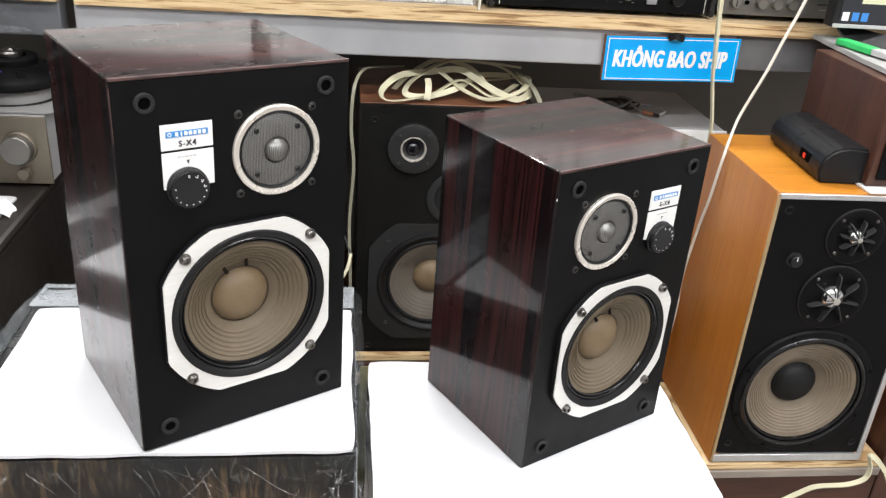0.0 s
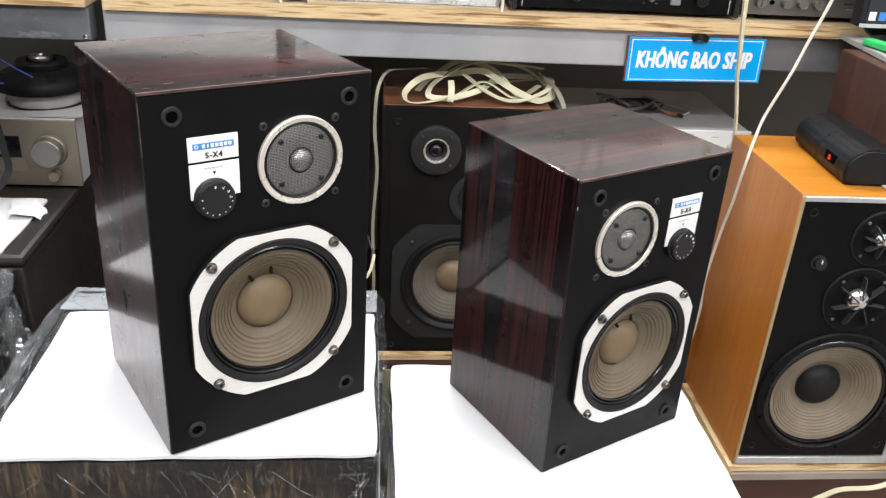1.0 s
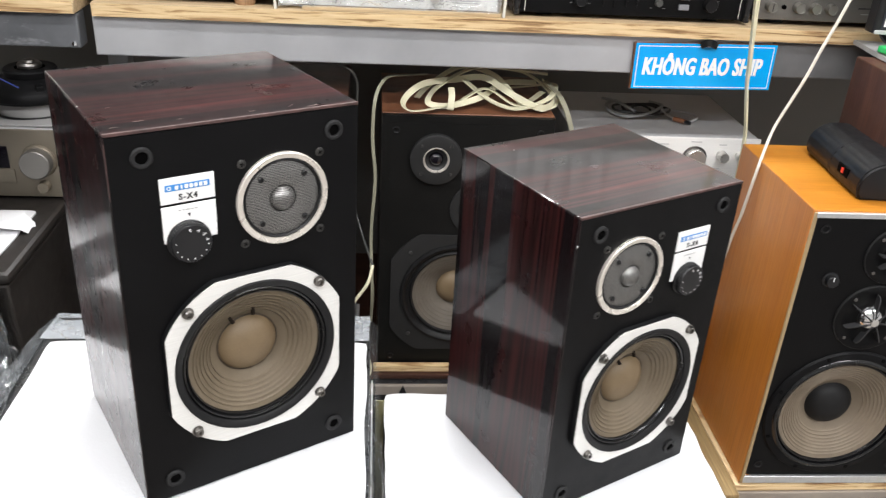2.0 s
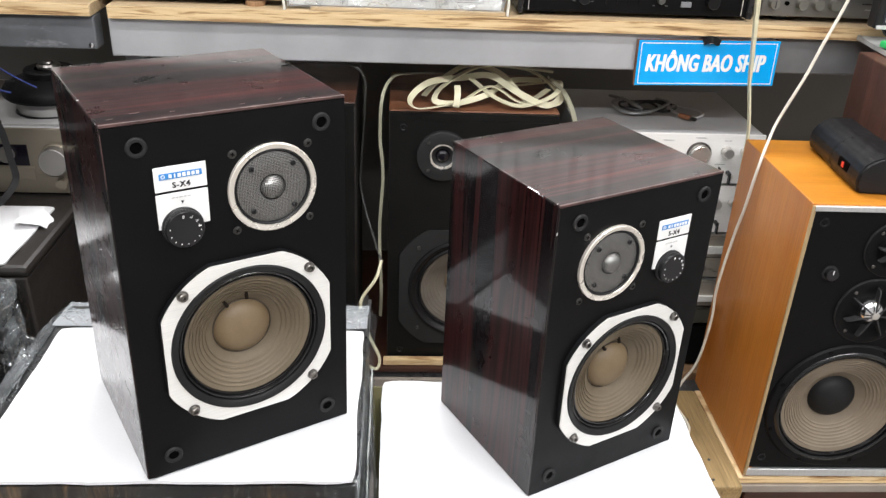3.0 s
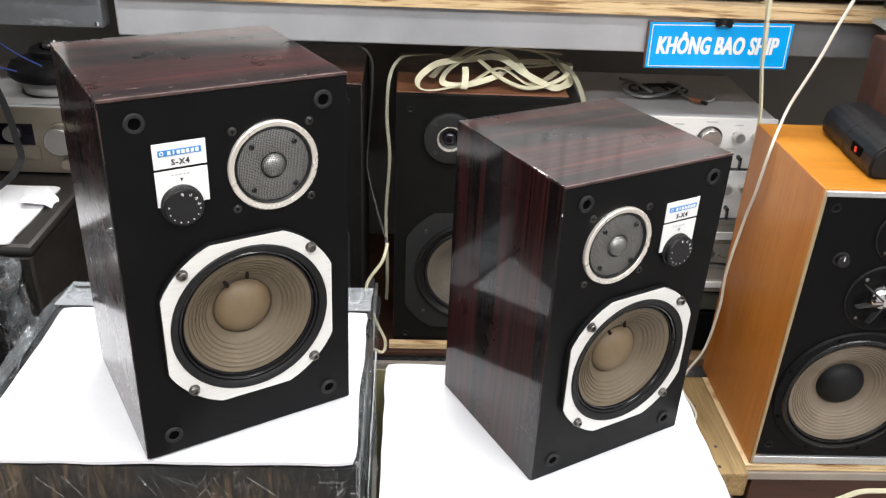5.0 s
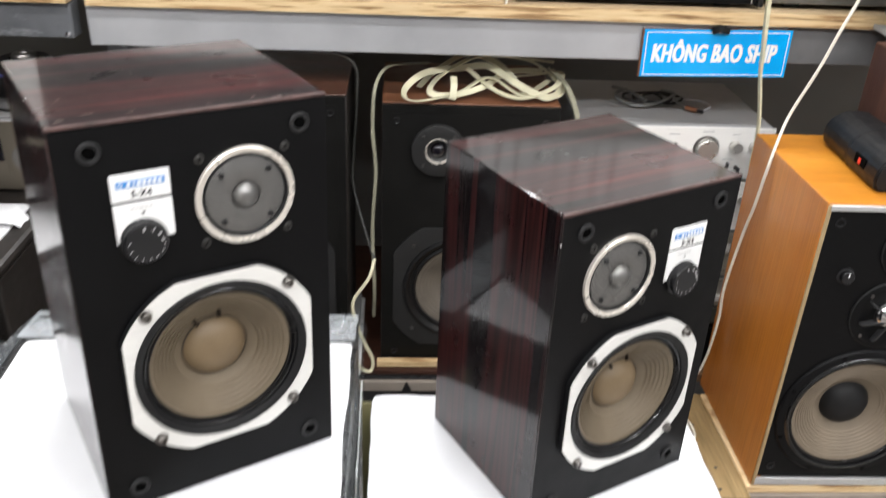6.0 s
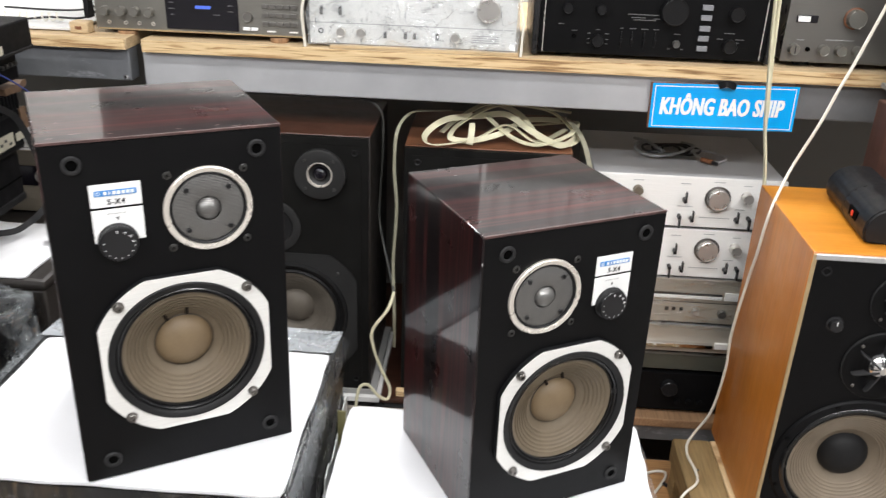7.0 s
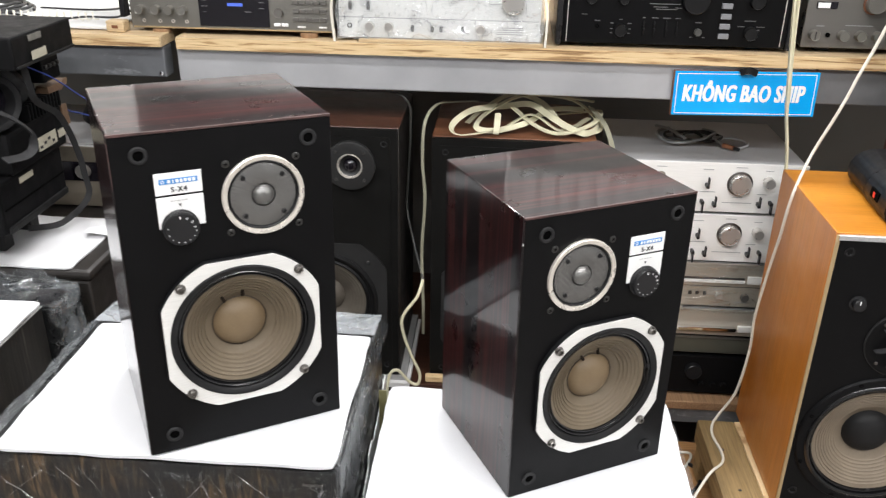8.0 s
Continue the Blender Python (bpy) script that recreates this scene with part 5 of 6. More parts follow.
# ---- on the orange speaker ----
def desk_speaker(m):
    s = thing("desk_speaker", m, "black rounded plastic desk speaker with red switch", "speaker")
    prof = [(0.000, 0.012), (0.007, 0.0), (0.094, 0.0), (0.100, 0.006), (0.100, 0.054), (0.094, 0.060), (0.042, 0.062), (0.027, 0.059), (0.013, 0.051), (0.004, 0.040), (0.0, 0.028)]

    def shell(y0, y1, name, grow):
        o = [(0.05 + (x - 0.05) * grow, max(0.0, 0.031 + (z - 0.031) * grow)) for x, z in prof]
        bm = slab(o, y0, y1)
        bmesh.ops.bevel(bm, geom=bm.edges[:], offset=0.004, segments=3, affect="EDGES")
        return part(name, bm, "plastic_matt", s)
    shell(0.0, 0.112, "front_shell", 1.0)
    shell(0.1125, 0.215, "rear_shell", 0.97)
    part("seam", slab([(0.05 + (x - 0.05) * 0.985, max(0.0, 0.031 + (z - 0.031) * 0.985)) for x, z in prof], 0.109, 0.116), "rubber", s)
    part("red_line", box(0.0862, 0.0872, -0.0005, 0.0006, 0.004, 0.0575), "red_dull", s, "thin red line down the front")
    part("red_line", box(0.0862, 0.0872, 0.005, 0.106, 0.0590, 0.0614), "red_dull", s, "thin red line along the top")
    part("switch_well", box(-0.001, 0.003, 0.040, 0.078, 0.020, 0.036, 0.001), "hole_dark", s)
    part("switch", box(-0.0022, 0.001, 0.055, 0.063, 0.023, 0.032, 0.0008), "red", s, "small red rocker switch")
    return s


desk_speaker(pose(0.792, 1.235, 0.8795, 0, 0, -4))
small_box = thing("walnut_speaker", pose(0.868, 1.215, 0.8835, 0, 0, -1.5), "dark walnut speaker cabinet lying on the orange speaker", "speaker")
part("cabinet", box(0, 0.26, 0, 0.262, 0, 0.168, 0.0025), "walnut_up", small_box)
part("front_panel", box(0.012, 0.248, -0.004, -0.0004, 0.012, 0.156, 0.002), "baffle_black", small_box)
sheet = thing("paper_sheet", pose(0.862, 1.19, 0.8792), "white sheet under the walnut cabinet", "paper")
part("sheet", box(0, 0.13, 0, 0.28, 0.0004, 0.0036), "paper", sheet)
# White papers toned down: shade below the monitor is in their colour.
papers = tagged(part("loose_paper", crinkle(box(0, 0.33, 0, 0.30, 0, 0.008, 0, 1), 0.0012, 12, 3.0, 8), "paper_shaded", None, at=pose(0.890, 1.262, 1.0535, 0, 1.0, -4)), "loose white papers on the walnut cabinet", "paper")
gr = thing("green_box", pose(0.930, 1.383, 1.0635, 0, 0, 102.6), "translucent green plastic case on the papers", "box")
part("case", box(0, 0.085, -0.012, 0.012, 0, 0.012, 0.003), "green", gr)
part("end", box(-0.045, -0.0005, -0.012, 0.012, 0, 0.012, 0.003), "cover_grey", gr, "clear grey end")

# ---- sign and hanging cords ----
sg = thing("shop_sign", pose(0.6365, 1.5655, 1.0005, 0, -1.1, 0), "bright blue plastic sign with white letters on the rail", "sign")
part("board", box(-0.135, 0.135, 0.0, 0.006, -0.0435, 0.0435, 0.0008), "brown_veneer", sg, "thin wooden backing")
part("face", box(-0.1325, 0.1345, -0.0016, -0.0003, -0.0425, 0.0425, 0.0004, 1), "sign_blue", sg, "glossy blue face")
line = bmesh.new()
for x0, x1, z0, z1 in ((-0.1275, 0.1295, 0.0368, 0.0382), (-0.1275, 0.1295, -0.0392, -0.0378), (-0.1275, -0.1261, -0.0378, 0.0368), (0.1281, 0.1295, -0.0378, 0.0368)):
    box(x0, x1, -0.0022, -0.0018, z0, z1, 0, 1, line)
part("border_line", line, "print_white", sg, "thin white border line", smooth=False)
lettering("sign_letters", "KHÔNG BAO SHIP", 0.0445, "print_white", sg, (-0.003, -0.0020, -0.0015), 0.585, 0.12, 0.0008, 0.0002, 1.06, 0.0011)
part("clip", sweep([(-0.012, -0.004, 0.041), (0.0, -0.012, 0.047), (0.016, -0.006, 0.040)], flat_section(0.012, 0.006)), "rubber", sg, "dark rubber clip")
hang = thing("hanging_cable", pose(0, 0, 0), "flat cream cable hanging in front of the bench", "cable")
part("strand", sweep([(0.655, 1.52, 1.75), (0.668, 1.515, 1.40), (0.680, 1.51, 1.19), (0.690, 1.51, 1.09), (0.697, 1.51, 1.03), (0.703, 1.512, 0.985), (0.712, 1.512, 0.94), (0.722, 1.512, 0.88), (0.725, 1.515, 0.80)], flat_section(0.0035, 0.0095), steps=8, up=(0, 1, 0)), "cord_cream", hang)
part("strand", sweep([(0.664, 1.524, 1.75), (0.676, 1.519, 1.40), (0.688, 1.514, 1.19), (0.695, 1.514, 1.09), (0.702, 1.514, 1.02), (0.707, 1.516, 0.97), (0.717, 1.516, 0.92), (0.727, 1.516, 0.86)], round_section(0.0032, 8), steps=8), "cord_cream", hang)
cordw = thing("mains_cord", pose(0, 0, 0), "long white cord hanging down to the pine beam", "cable")
part("cord", sweep([(0.96, 1.42, 1.75), (0.875, 1.44, 1.36), (0.818, 1.45, 1.145), (0.793, 1.45, 1.069), (0.774, 1.45, 1.008), (0.744, 1.45, 0.930), (0.722, 1.425, 0.894), (0.706, 1.402, 0.868), (0.7005, 1.400, 0.830), (0.7005, 1.412, 0.770), (0.7005, 1.432, 0.702), (0.697, 1.448, 0.585), (0.6995, 1.448, 0.507), (0.688, 1.445, 0.41), (0.664, 1.447, 0.352), (0.650, 1.437, 0.330), (0.643, 1.402, 0.3275), (0.649, 1.350, 0.3275), (0.643, 1.315, 0.3275), (0.612, 1.285, 0.320), (0.576, 1.25, 0.275), (0.545, 1.22, 0.215), (0.51, 1.28, 0.2035)], round_section(0.0028, 10), steps=10), "cord_white", cordw)
cordb = thing("thin_cords", pose(0, 0, 0), "thin loose cords lying beside the pine stand", "cable")
part("cord", sweep([(0.52, 1.40, 0.204), (0.575, 1.475, 0.2035), (0.604, 1.497, 0.2035), (0.628, 1.500, 0.2035), (0.633, 1.490, 0.2035), (0.622, 1.465, 0.2035), (0.600, 1.43, 0.2035)], round_section(0.003, 8)), "cord_white", cordb)
part("cord", sweep([(0.622, 1.460, 0.2045), (0.634, 1.445, 0.2045), (0.638, 1.415, 0.2045), (0.626, 1.385, 0.2045), (0.59, 1.34, 0.2045), (0.55, 1.25, 0.2045)], round_section(0.004, 8)), "plastic_black", cordb)
pal = thing("low_platform", pose(0, 0, 0), "low brown wooden platform beside the pine stand", "platform")
part("board", box(0.42, 0.72, 0.95, 1.545, 0.178, 0.200, 0.002), "floor_wood", pal)
part("support", box(0.43, 0.70, 1.0, 1.5, 0.0, 0.1775), "cabinet_dark", pal)
crate = thing("brown_crate", pose(1.045, 1.20, 0), "dark brown wooden crate beside the orange speaker", "crate")
part("body", box(0.025, 0.45, 0, 0.34, 0, 0.44, 0.004), "walnut_up", crate)
part("lid", box(0.02, 0.455, -0.005, 0.345, 0.4405, 0.458, 0.003), "walnut_up", crate)
strp = thing("yellow_strap", pose(0, 0, 0), "pale flat strap lying over the front rail", "strap")
part("strap", sweep([(0.84, 1.15, 0.262), (0.885, 1.16, 0.276), (0.917, 1.16, 0.291), (0.976, 1.16, 0.294), (1.009, 1.16, 0.307), (1.015, 1.162, 0.331), (1.008, 1.165, 0.357), (1.021, 1.16, 0.352), (1.052, 1.158, 0.315), (1.075, 1.155, 0.26)], flat_section(0.0025, 0.010), steps=8), "cord_cream", strp)

# ---- on the workbench ----
ZB = 1.0755
cdp = appliance("grey_player", pose(-0.553, 1.592, ZB + 0.0004), 0.402, 0.30, 0.125, "face_grey", "enamel_black", "grey player with dark display and small knobs on the bench", 0.010)
part("display", box(0.138, 0.276, -0.003, -0.0003, 0.017, 0.098, 0.001), "display_glass", cdp, "dark display window")
part("trim_strip", box(0.004, 0.398, -0.0016, -0.0002, 0.0105, 0.0135, 0.0004, 1), "gold_trim", cdp, "thin brass-coloured strip")
for x in (0.055, 0.350):
    part("round_foot", lathe([(0.0, 0.006), (0.017, 0.006), (0.0185, 0.003), (0.0185, -0.004), (0.0, -0.004)], 28), "pine", cdp, "pale round foot", pose(x, 0.012, 0.0045, 90, 0, 0))
for k, (x, z, w) in enumerate(((0.150, 0.066, 0.010), (0.150, 0.055, 0.012), (0.150, 0.044, 0.006), (0.262, 0.064, 0.010), (0.262, 0.053, 0.010), (0.235, 0.046, 0.014))):
    part("display_mark", box(x - w / 2, x + w / 2, -0.0036, -0.0031, z - 0.0006, z + 0.0006), "print_dim", cdp, smooth=False)
for x in (0.330, 0.372):
    part("key", box(x, x + 0.016, -0.0022, -0.0003, 0.0185, 0.0215, 0.0006), "face_silver", cdp, "slim key")
part("lit_strip", box(0.195, 0.225, -0.0036, -0.0031, 0.056, 0.062), "led_blue", cdp, "small blue light")
for x in (0.022, 0.054, 0.080, 0.107):
    knob(cdp, x, 0.046, 0.0085, 0.014, "face_grey")
    part("socket", lathe([(0.0038, 0), (0.0038, 0.0015), (0.0022, 0.0015), (0.0018, 0)], 14), "ring_metal", cdp, "", (x + 0.004, 0, 0.024))
for z in (0.030, 0.046, 0.062, 0.082):
    for i in range(5):
        part("button", box(0.322 + i * 0.0135, 0.334 + i * 0.0135, -0.003, -0.0003, z, z + 0.008, 0.0008), "face_titan", cdp)
knob(cdp, 0.294, 0.045, 0.009, 0.006, "face_titan")
for i in range(2):
    part("button", box(0.284 + i * 0.015, 0.297 + i * 0.015, -0.003, -0.0003, 0.020, 0.026, 0.0006), "print_white", cdp)

dk = appliance("silver_deck", pose(-0.140, 1.582, ZB + 0.0005), 0.385, 0.30, 0.150, "face_silver", "cover_grey", "silver amplifier in crinkled clear film on the bench", 0.006)
for x in (0.060, 0.097):
    knob(dk, x, 0.028, 0.0085, 0.012)
knob(dk, 0.272, 0.027, 0.0085, 0.012)
knob(dk, 0.332, 0.078, 0.021, 0.014)
part("socket", lathe([(0.005, 0), (0.005, 0.001), (0.003, 0.001), (0.0028, -0.001)], 16), "hole_dark", dk, "", (0.021, 0, 0.028))
part("groove", box(0.004, 0.381, -0.0007, 0.0003, 0.0430, 0.0443), "print_grey", dk)
for x in (0.139, 0.177, 0.194, 0.236):
    part("switch", box(x, x + 0.006, -0.005, -0.0003, 0.020, 0.032, 0.0006), "screw", dk)
legend(dk, [(0.328, 0.031 - k * 0.004, 0.050) for k in range(4)], "print_grey")
for x in (0.020, 0.055):
    part("switch", box(x, x + 0.006, -0.005, -0.0003, 0.058, 0.074, 0.0006), "screw", dk)
sf = box(-0.004, 0.389, -0.010, 0.02, 0.004, 0.15)
crinkle(sf, 0.005, 26, 31, 26)
for v in sf.verts:
    v.co.y = min(v.co.y, 0.02)
    v.co.z = max(v.co.z, 0.003)
part("wrapping_film", sf, "film_deck", dk, "crinkled clear film")
for x, s in ((-0.008, 1), (0.393, -1)):
    part("film_edge", sweep([(x, -0.012, 0.15), (x + 0.003 * s, -0.012, 0.10), (x - 0.003 * s, -0.014, 0.06), (x + 0.002, -0.014, 0.0)], flat_section(0.004, 0.008), steps=6), "cord_white", dk, "white rolled edge of the film")
lath = thing("wooden_lath", pose(-0.10, 1.5655, ZB), "thin pale wooden lath in front of the silver amplifier", "lath")
part("lath", box(0.0, 0.35, 0.0, 0.012, 0.0, 0.006, 0.001), "ply_face", lath)

blk = appliance("black_amplifier", pose(0.286, 1.586, ZB), 0.415, 0.32, 0.160, "baffle_black", "enamel_black", "black amplifier with grey push buttons on the bench", 0.008)
part("side_cheek", box(-0.012, -0.0005, -0.006, 0.30, 0.004, 0.16, 0.003), "enamel_black", blk, "black side panel")
part("side_cheek", box(0.4155, 0.427, -0.006, 0.30, 0.004, 0.16, 0.003), "enamel_black", blk, "black side panel")
for z in (0.023, 0.041, 0.059, 0.078, 0.096):
    part("button", box(0.290, 0.309, -0.006, -0.0003, z, z + 0.0095, 0.0008), "button_grey", blk, "grey push button")
knob(blk, 0.240, 0.092, 0.024, 0.02, "knob_dim", "large black knob")
knob(blk, 0.348, 0.034, 0.012, 0.014, "knob_dim", "black knob")
knob(blk, 0.352, 0.092, 0.013, 0.014, "knob_dim", "black knob")
knob(blk, 0.108, 0.034, 0.011, 0.012, "knob_dim", "black knob")
knob(blk, 0.110, 0.090, 0.009, 0.012, "knob_dim", "black knob")
knob(blk, 0.050, 0.090, 0.009, 0.012, "knob_dim", "black knob")
knob(blk, 0.252, 0.034, 0.0065, 0.010, "cord_smoke", "small grey knob")
part("socket", lathe([(0.0035, 0), (0.0035, 0.002), (0.002, 0.002)], 14), "hole_dark", blk, "", (0.065, 0, 0.040))
for x in (0.150, 0.170, 0.192, 0.212):
    part("slider", box(x, x + 0.0022, -0.003, -0.0003, 0.024, 0.052, 0.0005), "knob_dim", blk)
    part("slider_cap", box(x - 0.001, x + 0.0032, -0.006, -0.0031, 0.034, 0.039, 0.0005), "knob_dim", blk)
legend(blk, [(0.187, 0.083, 0.056), (0.179, 0.0775, 0.026), (0.212, 0.0765, 0.012), (0.190, 0.0735, 0.04), (0.040, 0.061, 0.011), (0.065, 0.050, 0.010), (0.108, 0.053, 0.007), (0.151, 0.0575, 0.006), (0.171, 0.0575, 0.012), (0.193, 0.0575, 0.014), (0.213, 0.0575, 0.010), (0.252, 0.051, 0.012), (0.240, 0.024, 0.005), (0.264, 0.024, 0.005), (0.346, 0.0565, 0.020), (0.330, 0.046, 0.012), (0.366, 0.046, 0.016), (0.362, 0.040, 0.006), (0.092, 0.046, 0.006), (0.125, 0.046, 0.008), (0.092, 0.036, 0.005), (0.126, 0.036, 0.005), (0.092, 0.028, 0.005), (0.125, 0.028, 0.005)], "print_dim")
part("edge_line", box(0.008, 0.0095, -0.0012, -0.0002, 0.010, 0.158), "ring_metal", blk)
part("edge_line", box(0.4055, 0.407, -0.0012, -0.0002, 0.010, 0.158), "ring_metal", blk)

sil = appliance("grey_amplifier", pose(0.733, 1.595, ZB), 0.40, 0.30, 0.150, "face_titan", "enamel_black", "grey brushed amplifier with round knobs on the bench", 0.010)
part("button_well", box(0.016, 0.054, -0.002, -0.0003, 0.081, 0.094, 0.0008), "display_glass", sil)
part("button", box(0.018, 0.040, -0.004, -0.0021, 0.0825, 0.0925, 0.0006), "print_white", sil, "white push button")
big = knob(sil, 0.118, 0.092, 0.0165, 0.018, "face_grey")
part("collar", lathe([(0.0195, 0), (0.0195, 0.002), (0.0165, 0.003)], 40), "brown_veneer", big, "coppery collar ring")
for x in (0.020, 0.073, 0.104, 0.135):
    knob(sil, x, 0.034, 0.0095, 0.014, "face_grey")
part("index_line", box(0.0192, 0.0208, -0.0152, -0.0144, 0.027, 0.041), "screw_dark", sil)
knob(sil, 0.046, 0.034, 0.004, 0.004, "hole_dark", "dark socket")
part("slot", box(0.19, 0.235, -0.0012, -0.0002, 0.035, 0.038), "screw_dark", sil)
legend(sil, [(0.212, 0.026, 0.03), (0.03, 0.05, 0.014), (0.1, 0.052, 0.05)])

# Unseen things above the bench, added as what the speaker tops reflect.
pale = appliance("silver_tuner", pose(-0.560, 1.615, ZB + 0.1285), 0.400, 0.28, 0.165, "face_silver", "cover_grey", "unseen pale tuner on the grey player, added for reflections", 0.008)
knob(pale, 0.33, 0.09, 0.02, 0.014)
dark_box = thing("dark_speaker", pose(-0.580, 1.625, ZB + 0.294), "unseen dark speaker on the tuner, added for reflections", "speaker")
part("cabinet", box(0, 0.405, 0, 0.24, 0, 0.23, 0.003), "walnut_up", dark_box)
part("front_panel", box(0.008, 0.397, -0.006, -0.0005, 0.008, 0.222, 0.002), "baffle_black", dark_box)
# Unseen pale boxes, added for the light bands mirrored in the tops.
for px, py, pw, ph, pz in ((-0.125, 1.62, 0.335, 0.139, ZB + 0.1535), (0.205, 1.60, 0.43, 0.190, ZB + 0.2805), (0.76, 1.60, 0.37, 0.12, ZB + 0.1605)):
    cart = thing("white_carton", pose(px, py, pz), "unseen white striped carton, added for reflections", "carton")
    part("carton", box(0, pw - 0.02, 0, 0.26, 0, ph, 0.003), "carton_white", cart)
    for i in range(8):
        part("printed_stripe", box(0.015 + i * 0.038, 0.026 + i * 0.038, -0.0012, -0.0003, 0.01, ph - 0.01), "stripe_grey", cart)
grey_deck = appliance("grey_deck", pose(0.292, 1.612, ZB + 0.1605), 0.40, 0.26, 0.1195, "face_grey", "enamel_black", "unseen grey deck on the black amplifier, added for reflections", 0.008)
knob(grey_deck, 0.32, 0.06, 0.018, 0.014, "face_titan")
# Unseen dark box, added for a dark band mirrored in the tops.
black_box = thing("black_deck", pose(-0.165, 1.625, ZB + 0.293), "unseen black deck on a carton, added for reflections", "deck")
part("body", box(0, 0.360, 0, 0.24, 0, 0.23, 0.004), "enamel_black", black_box)
part("front_panel", box(0.004, 0.356, -0.005, -0.0005, 0.006, 0.224, 0.002), "baffle_black", black_box)

mon = thing("monitor", pose(0.887, 1.470, 1.0625), "flat computer monitor on a dark stand over the papers", "monitor")
part("bezel", box(0.0, 0.48, 0.0, 0.03, 0.030, 0.33, 0.004), "plastic_black", mon, "dark glossy bezel")
part("lower_lip", box(0.002, 0.478, -0.003, -0.0003, 0.030, 0.037, 0.001), "cover_grey", mon, "grey lower lip")
part("screen", box(0.012, 0.468, -0.0015, -0.0003, 0.038, 0.318), "screen_dark", mon, "lit dark screen")
part("window_panel", box(0.048, 0.468, -0.0026, -0.0018, 0.074, 0.30), "screen_white", mon, "pale lit window")
for x, m in ((0.016, "print_white"), (0.035, "screen_blue"), (0.053, "screen_blue")):
    part("icon", box(x, x + 0.013, -0.0026, -0.0018, 0.043, 0.058), m, mon, "small screen icon")
part("stand", sweep([(0.055, 0.030, 0.055), (0.050, 0.036, 0.028), (0.075, 0.02, 0.012), (0.12, -0.01, 0.006), (0.19, -0.03, 0.004)], flat_section(0.030, 0.007)), "plastic_black", mon)

sheets = tagged(part("paper_sheet", crinkle(box(-0.40, 0.0, 0, 0.42, 0, 0.004, 0, 1), 0.001, 9, 8.0, 8), "paper", None, at=pose(-0.590, 1.585, ZB + 0.0065, 0, 0, 2)), "large white paper spread on the bench", "paper")
chip = thing("wooden_block", pose(-0.578, 1.568, ZB + 0.0035), "small pale wooden block beside the grey player", "block")
part("block", box(-0.018, 0.018, 0, 0.03, 0, 0.022, 0.003), "ply_face", chip)
part("label", box(-0.006, 0.006, -0.0006, -0.0001, 0.008, 0.014), "brown_veneer", chip, "faded brown label")
lead = thing("black_lead", pose(0, 0, 0), "thin black lead trailing over the papers", "cable")
part("lead", sweep([(-0.56, 1.62, ZB + 0.040), (-0.60, 1.63, ZB + 0.022), (-0.66, 1.625, ZB + 0.022), (-0.74, 1.63, ZB + 0.014), (-0.85, 1.68, ZB + 0.014), (-0.95, 1.70, ZB + 0.014)], round_section(0.0022, 8)), "plastic_black", lead)
part("lead", sweep([(-0.56, 1.66, ZB + 0.052), (-0.62, 1.70, ZB + 0.028), (-0.70, 1.74, ZB + 0.016), (-0.82, 1.75, ZB + 0.016)], round_section(0.0022, 8)), "plastic_black", lead)
part("plug", box(-0.572, -0.5615, 1.585, 1.61, ZB + 0.03, ZB + 0.075, 0.002), "plastic_black", lead)

coil = thing("coiled_lead", pose(-0.93, 1.72, ZB + 0.012), "loosely coiled grey lead lying on the papers", "cable")
part("lead", sweep([(0.11 * math.cos(a * 0.7) * (1 - 0.012 * a), 0.07 * math.sin(a * 0.7), 0.004 + 0.0022 * (a % 7)) for a in range(32)], round_section(0.0035, 8), steps=4), "cord_grey", coil)
part("spring_lead", sweep([(-0.02 + 0.0045 * a, -0.09 + 0.008 * math.cos(a * 1.9), 0.010 + 0.008 * math.sin(a * 1.9)) for a in range(70)], round_section(0.0016, 6), steps=3), "cord_white", coil, "springy white lead")

# ---- dark cabinet, receiver and bare driver under the second bench ----
cab = thing("dark_cabinet", pose(0, 0, 0), "large dark brown cabinet with a white cloth on top", "cabinet")
part("body", box(-1.05, -0.520, 1.205, 1.80, 0.0, 0.722, 0.004), "cabinet_dark", cab)
part("top_board", box(-1.05, -0.516, 1.203, 1.80, 0.7225, 0.742, 0.008), "cabinet_dark", cab, "dark board with rounded edge")


def draped(name, x0, x1, y0, y1, z, seed, label, droop=0.03, lift=0.01, material="cloth_white"):
    return tagged(part(name, wavy_sheet(x0, x1, y0, y1, 0.003, lift, seed, 36, 30, droop, 0.01), material, None, at=(0, 0, z)), label, "cloth")


draped("white_cloth", -1.0, -0.550, 1.206, 1.425, 0.7425, 21.0, "soft white packing cloth spread over the dark cabinet", 0.0, 0.016)
flap = film_strip("cloth_flap", None, [(-0.60, 1.40, 0.752), (-0.56, 1.40, 0.756), (-0.535, 1.375, 0.748)], [(-0.580, 1.33, 0.756), (-0.545, 1.335, 0.752), (-0.528, 1.350, 0.728)], "cloth_white", 2.0, "", 20, 8, 0.004)
tagged(flap, "turned corner of white packing cloth", "cloth")
lr = appliance("champagne_receiver", pose(-0.922, 1.478, 0.7425), 0.417, 0.30, 0.130, "face_champagne", "cover_grey", "champagne receiver with large knob under the bench", 0.006)
part("dial_window", box(0.06, 0.318, -0.002, -0.0003, 0.060, 0.100, 0.001), "display_glass", lr, "black dial window")
part("lower_strip", box(0.06, 0.325, -0.0025, -0.0003, 0.032, 0.058, 0.001), "face_champagne", lr)
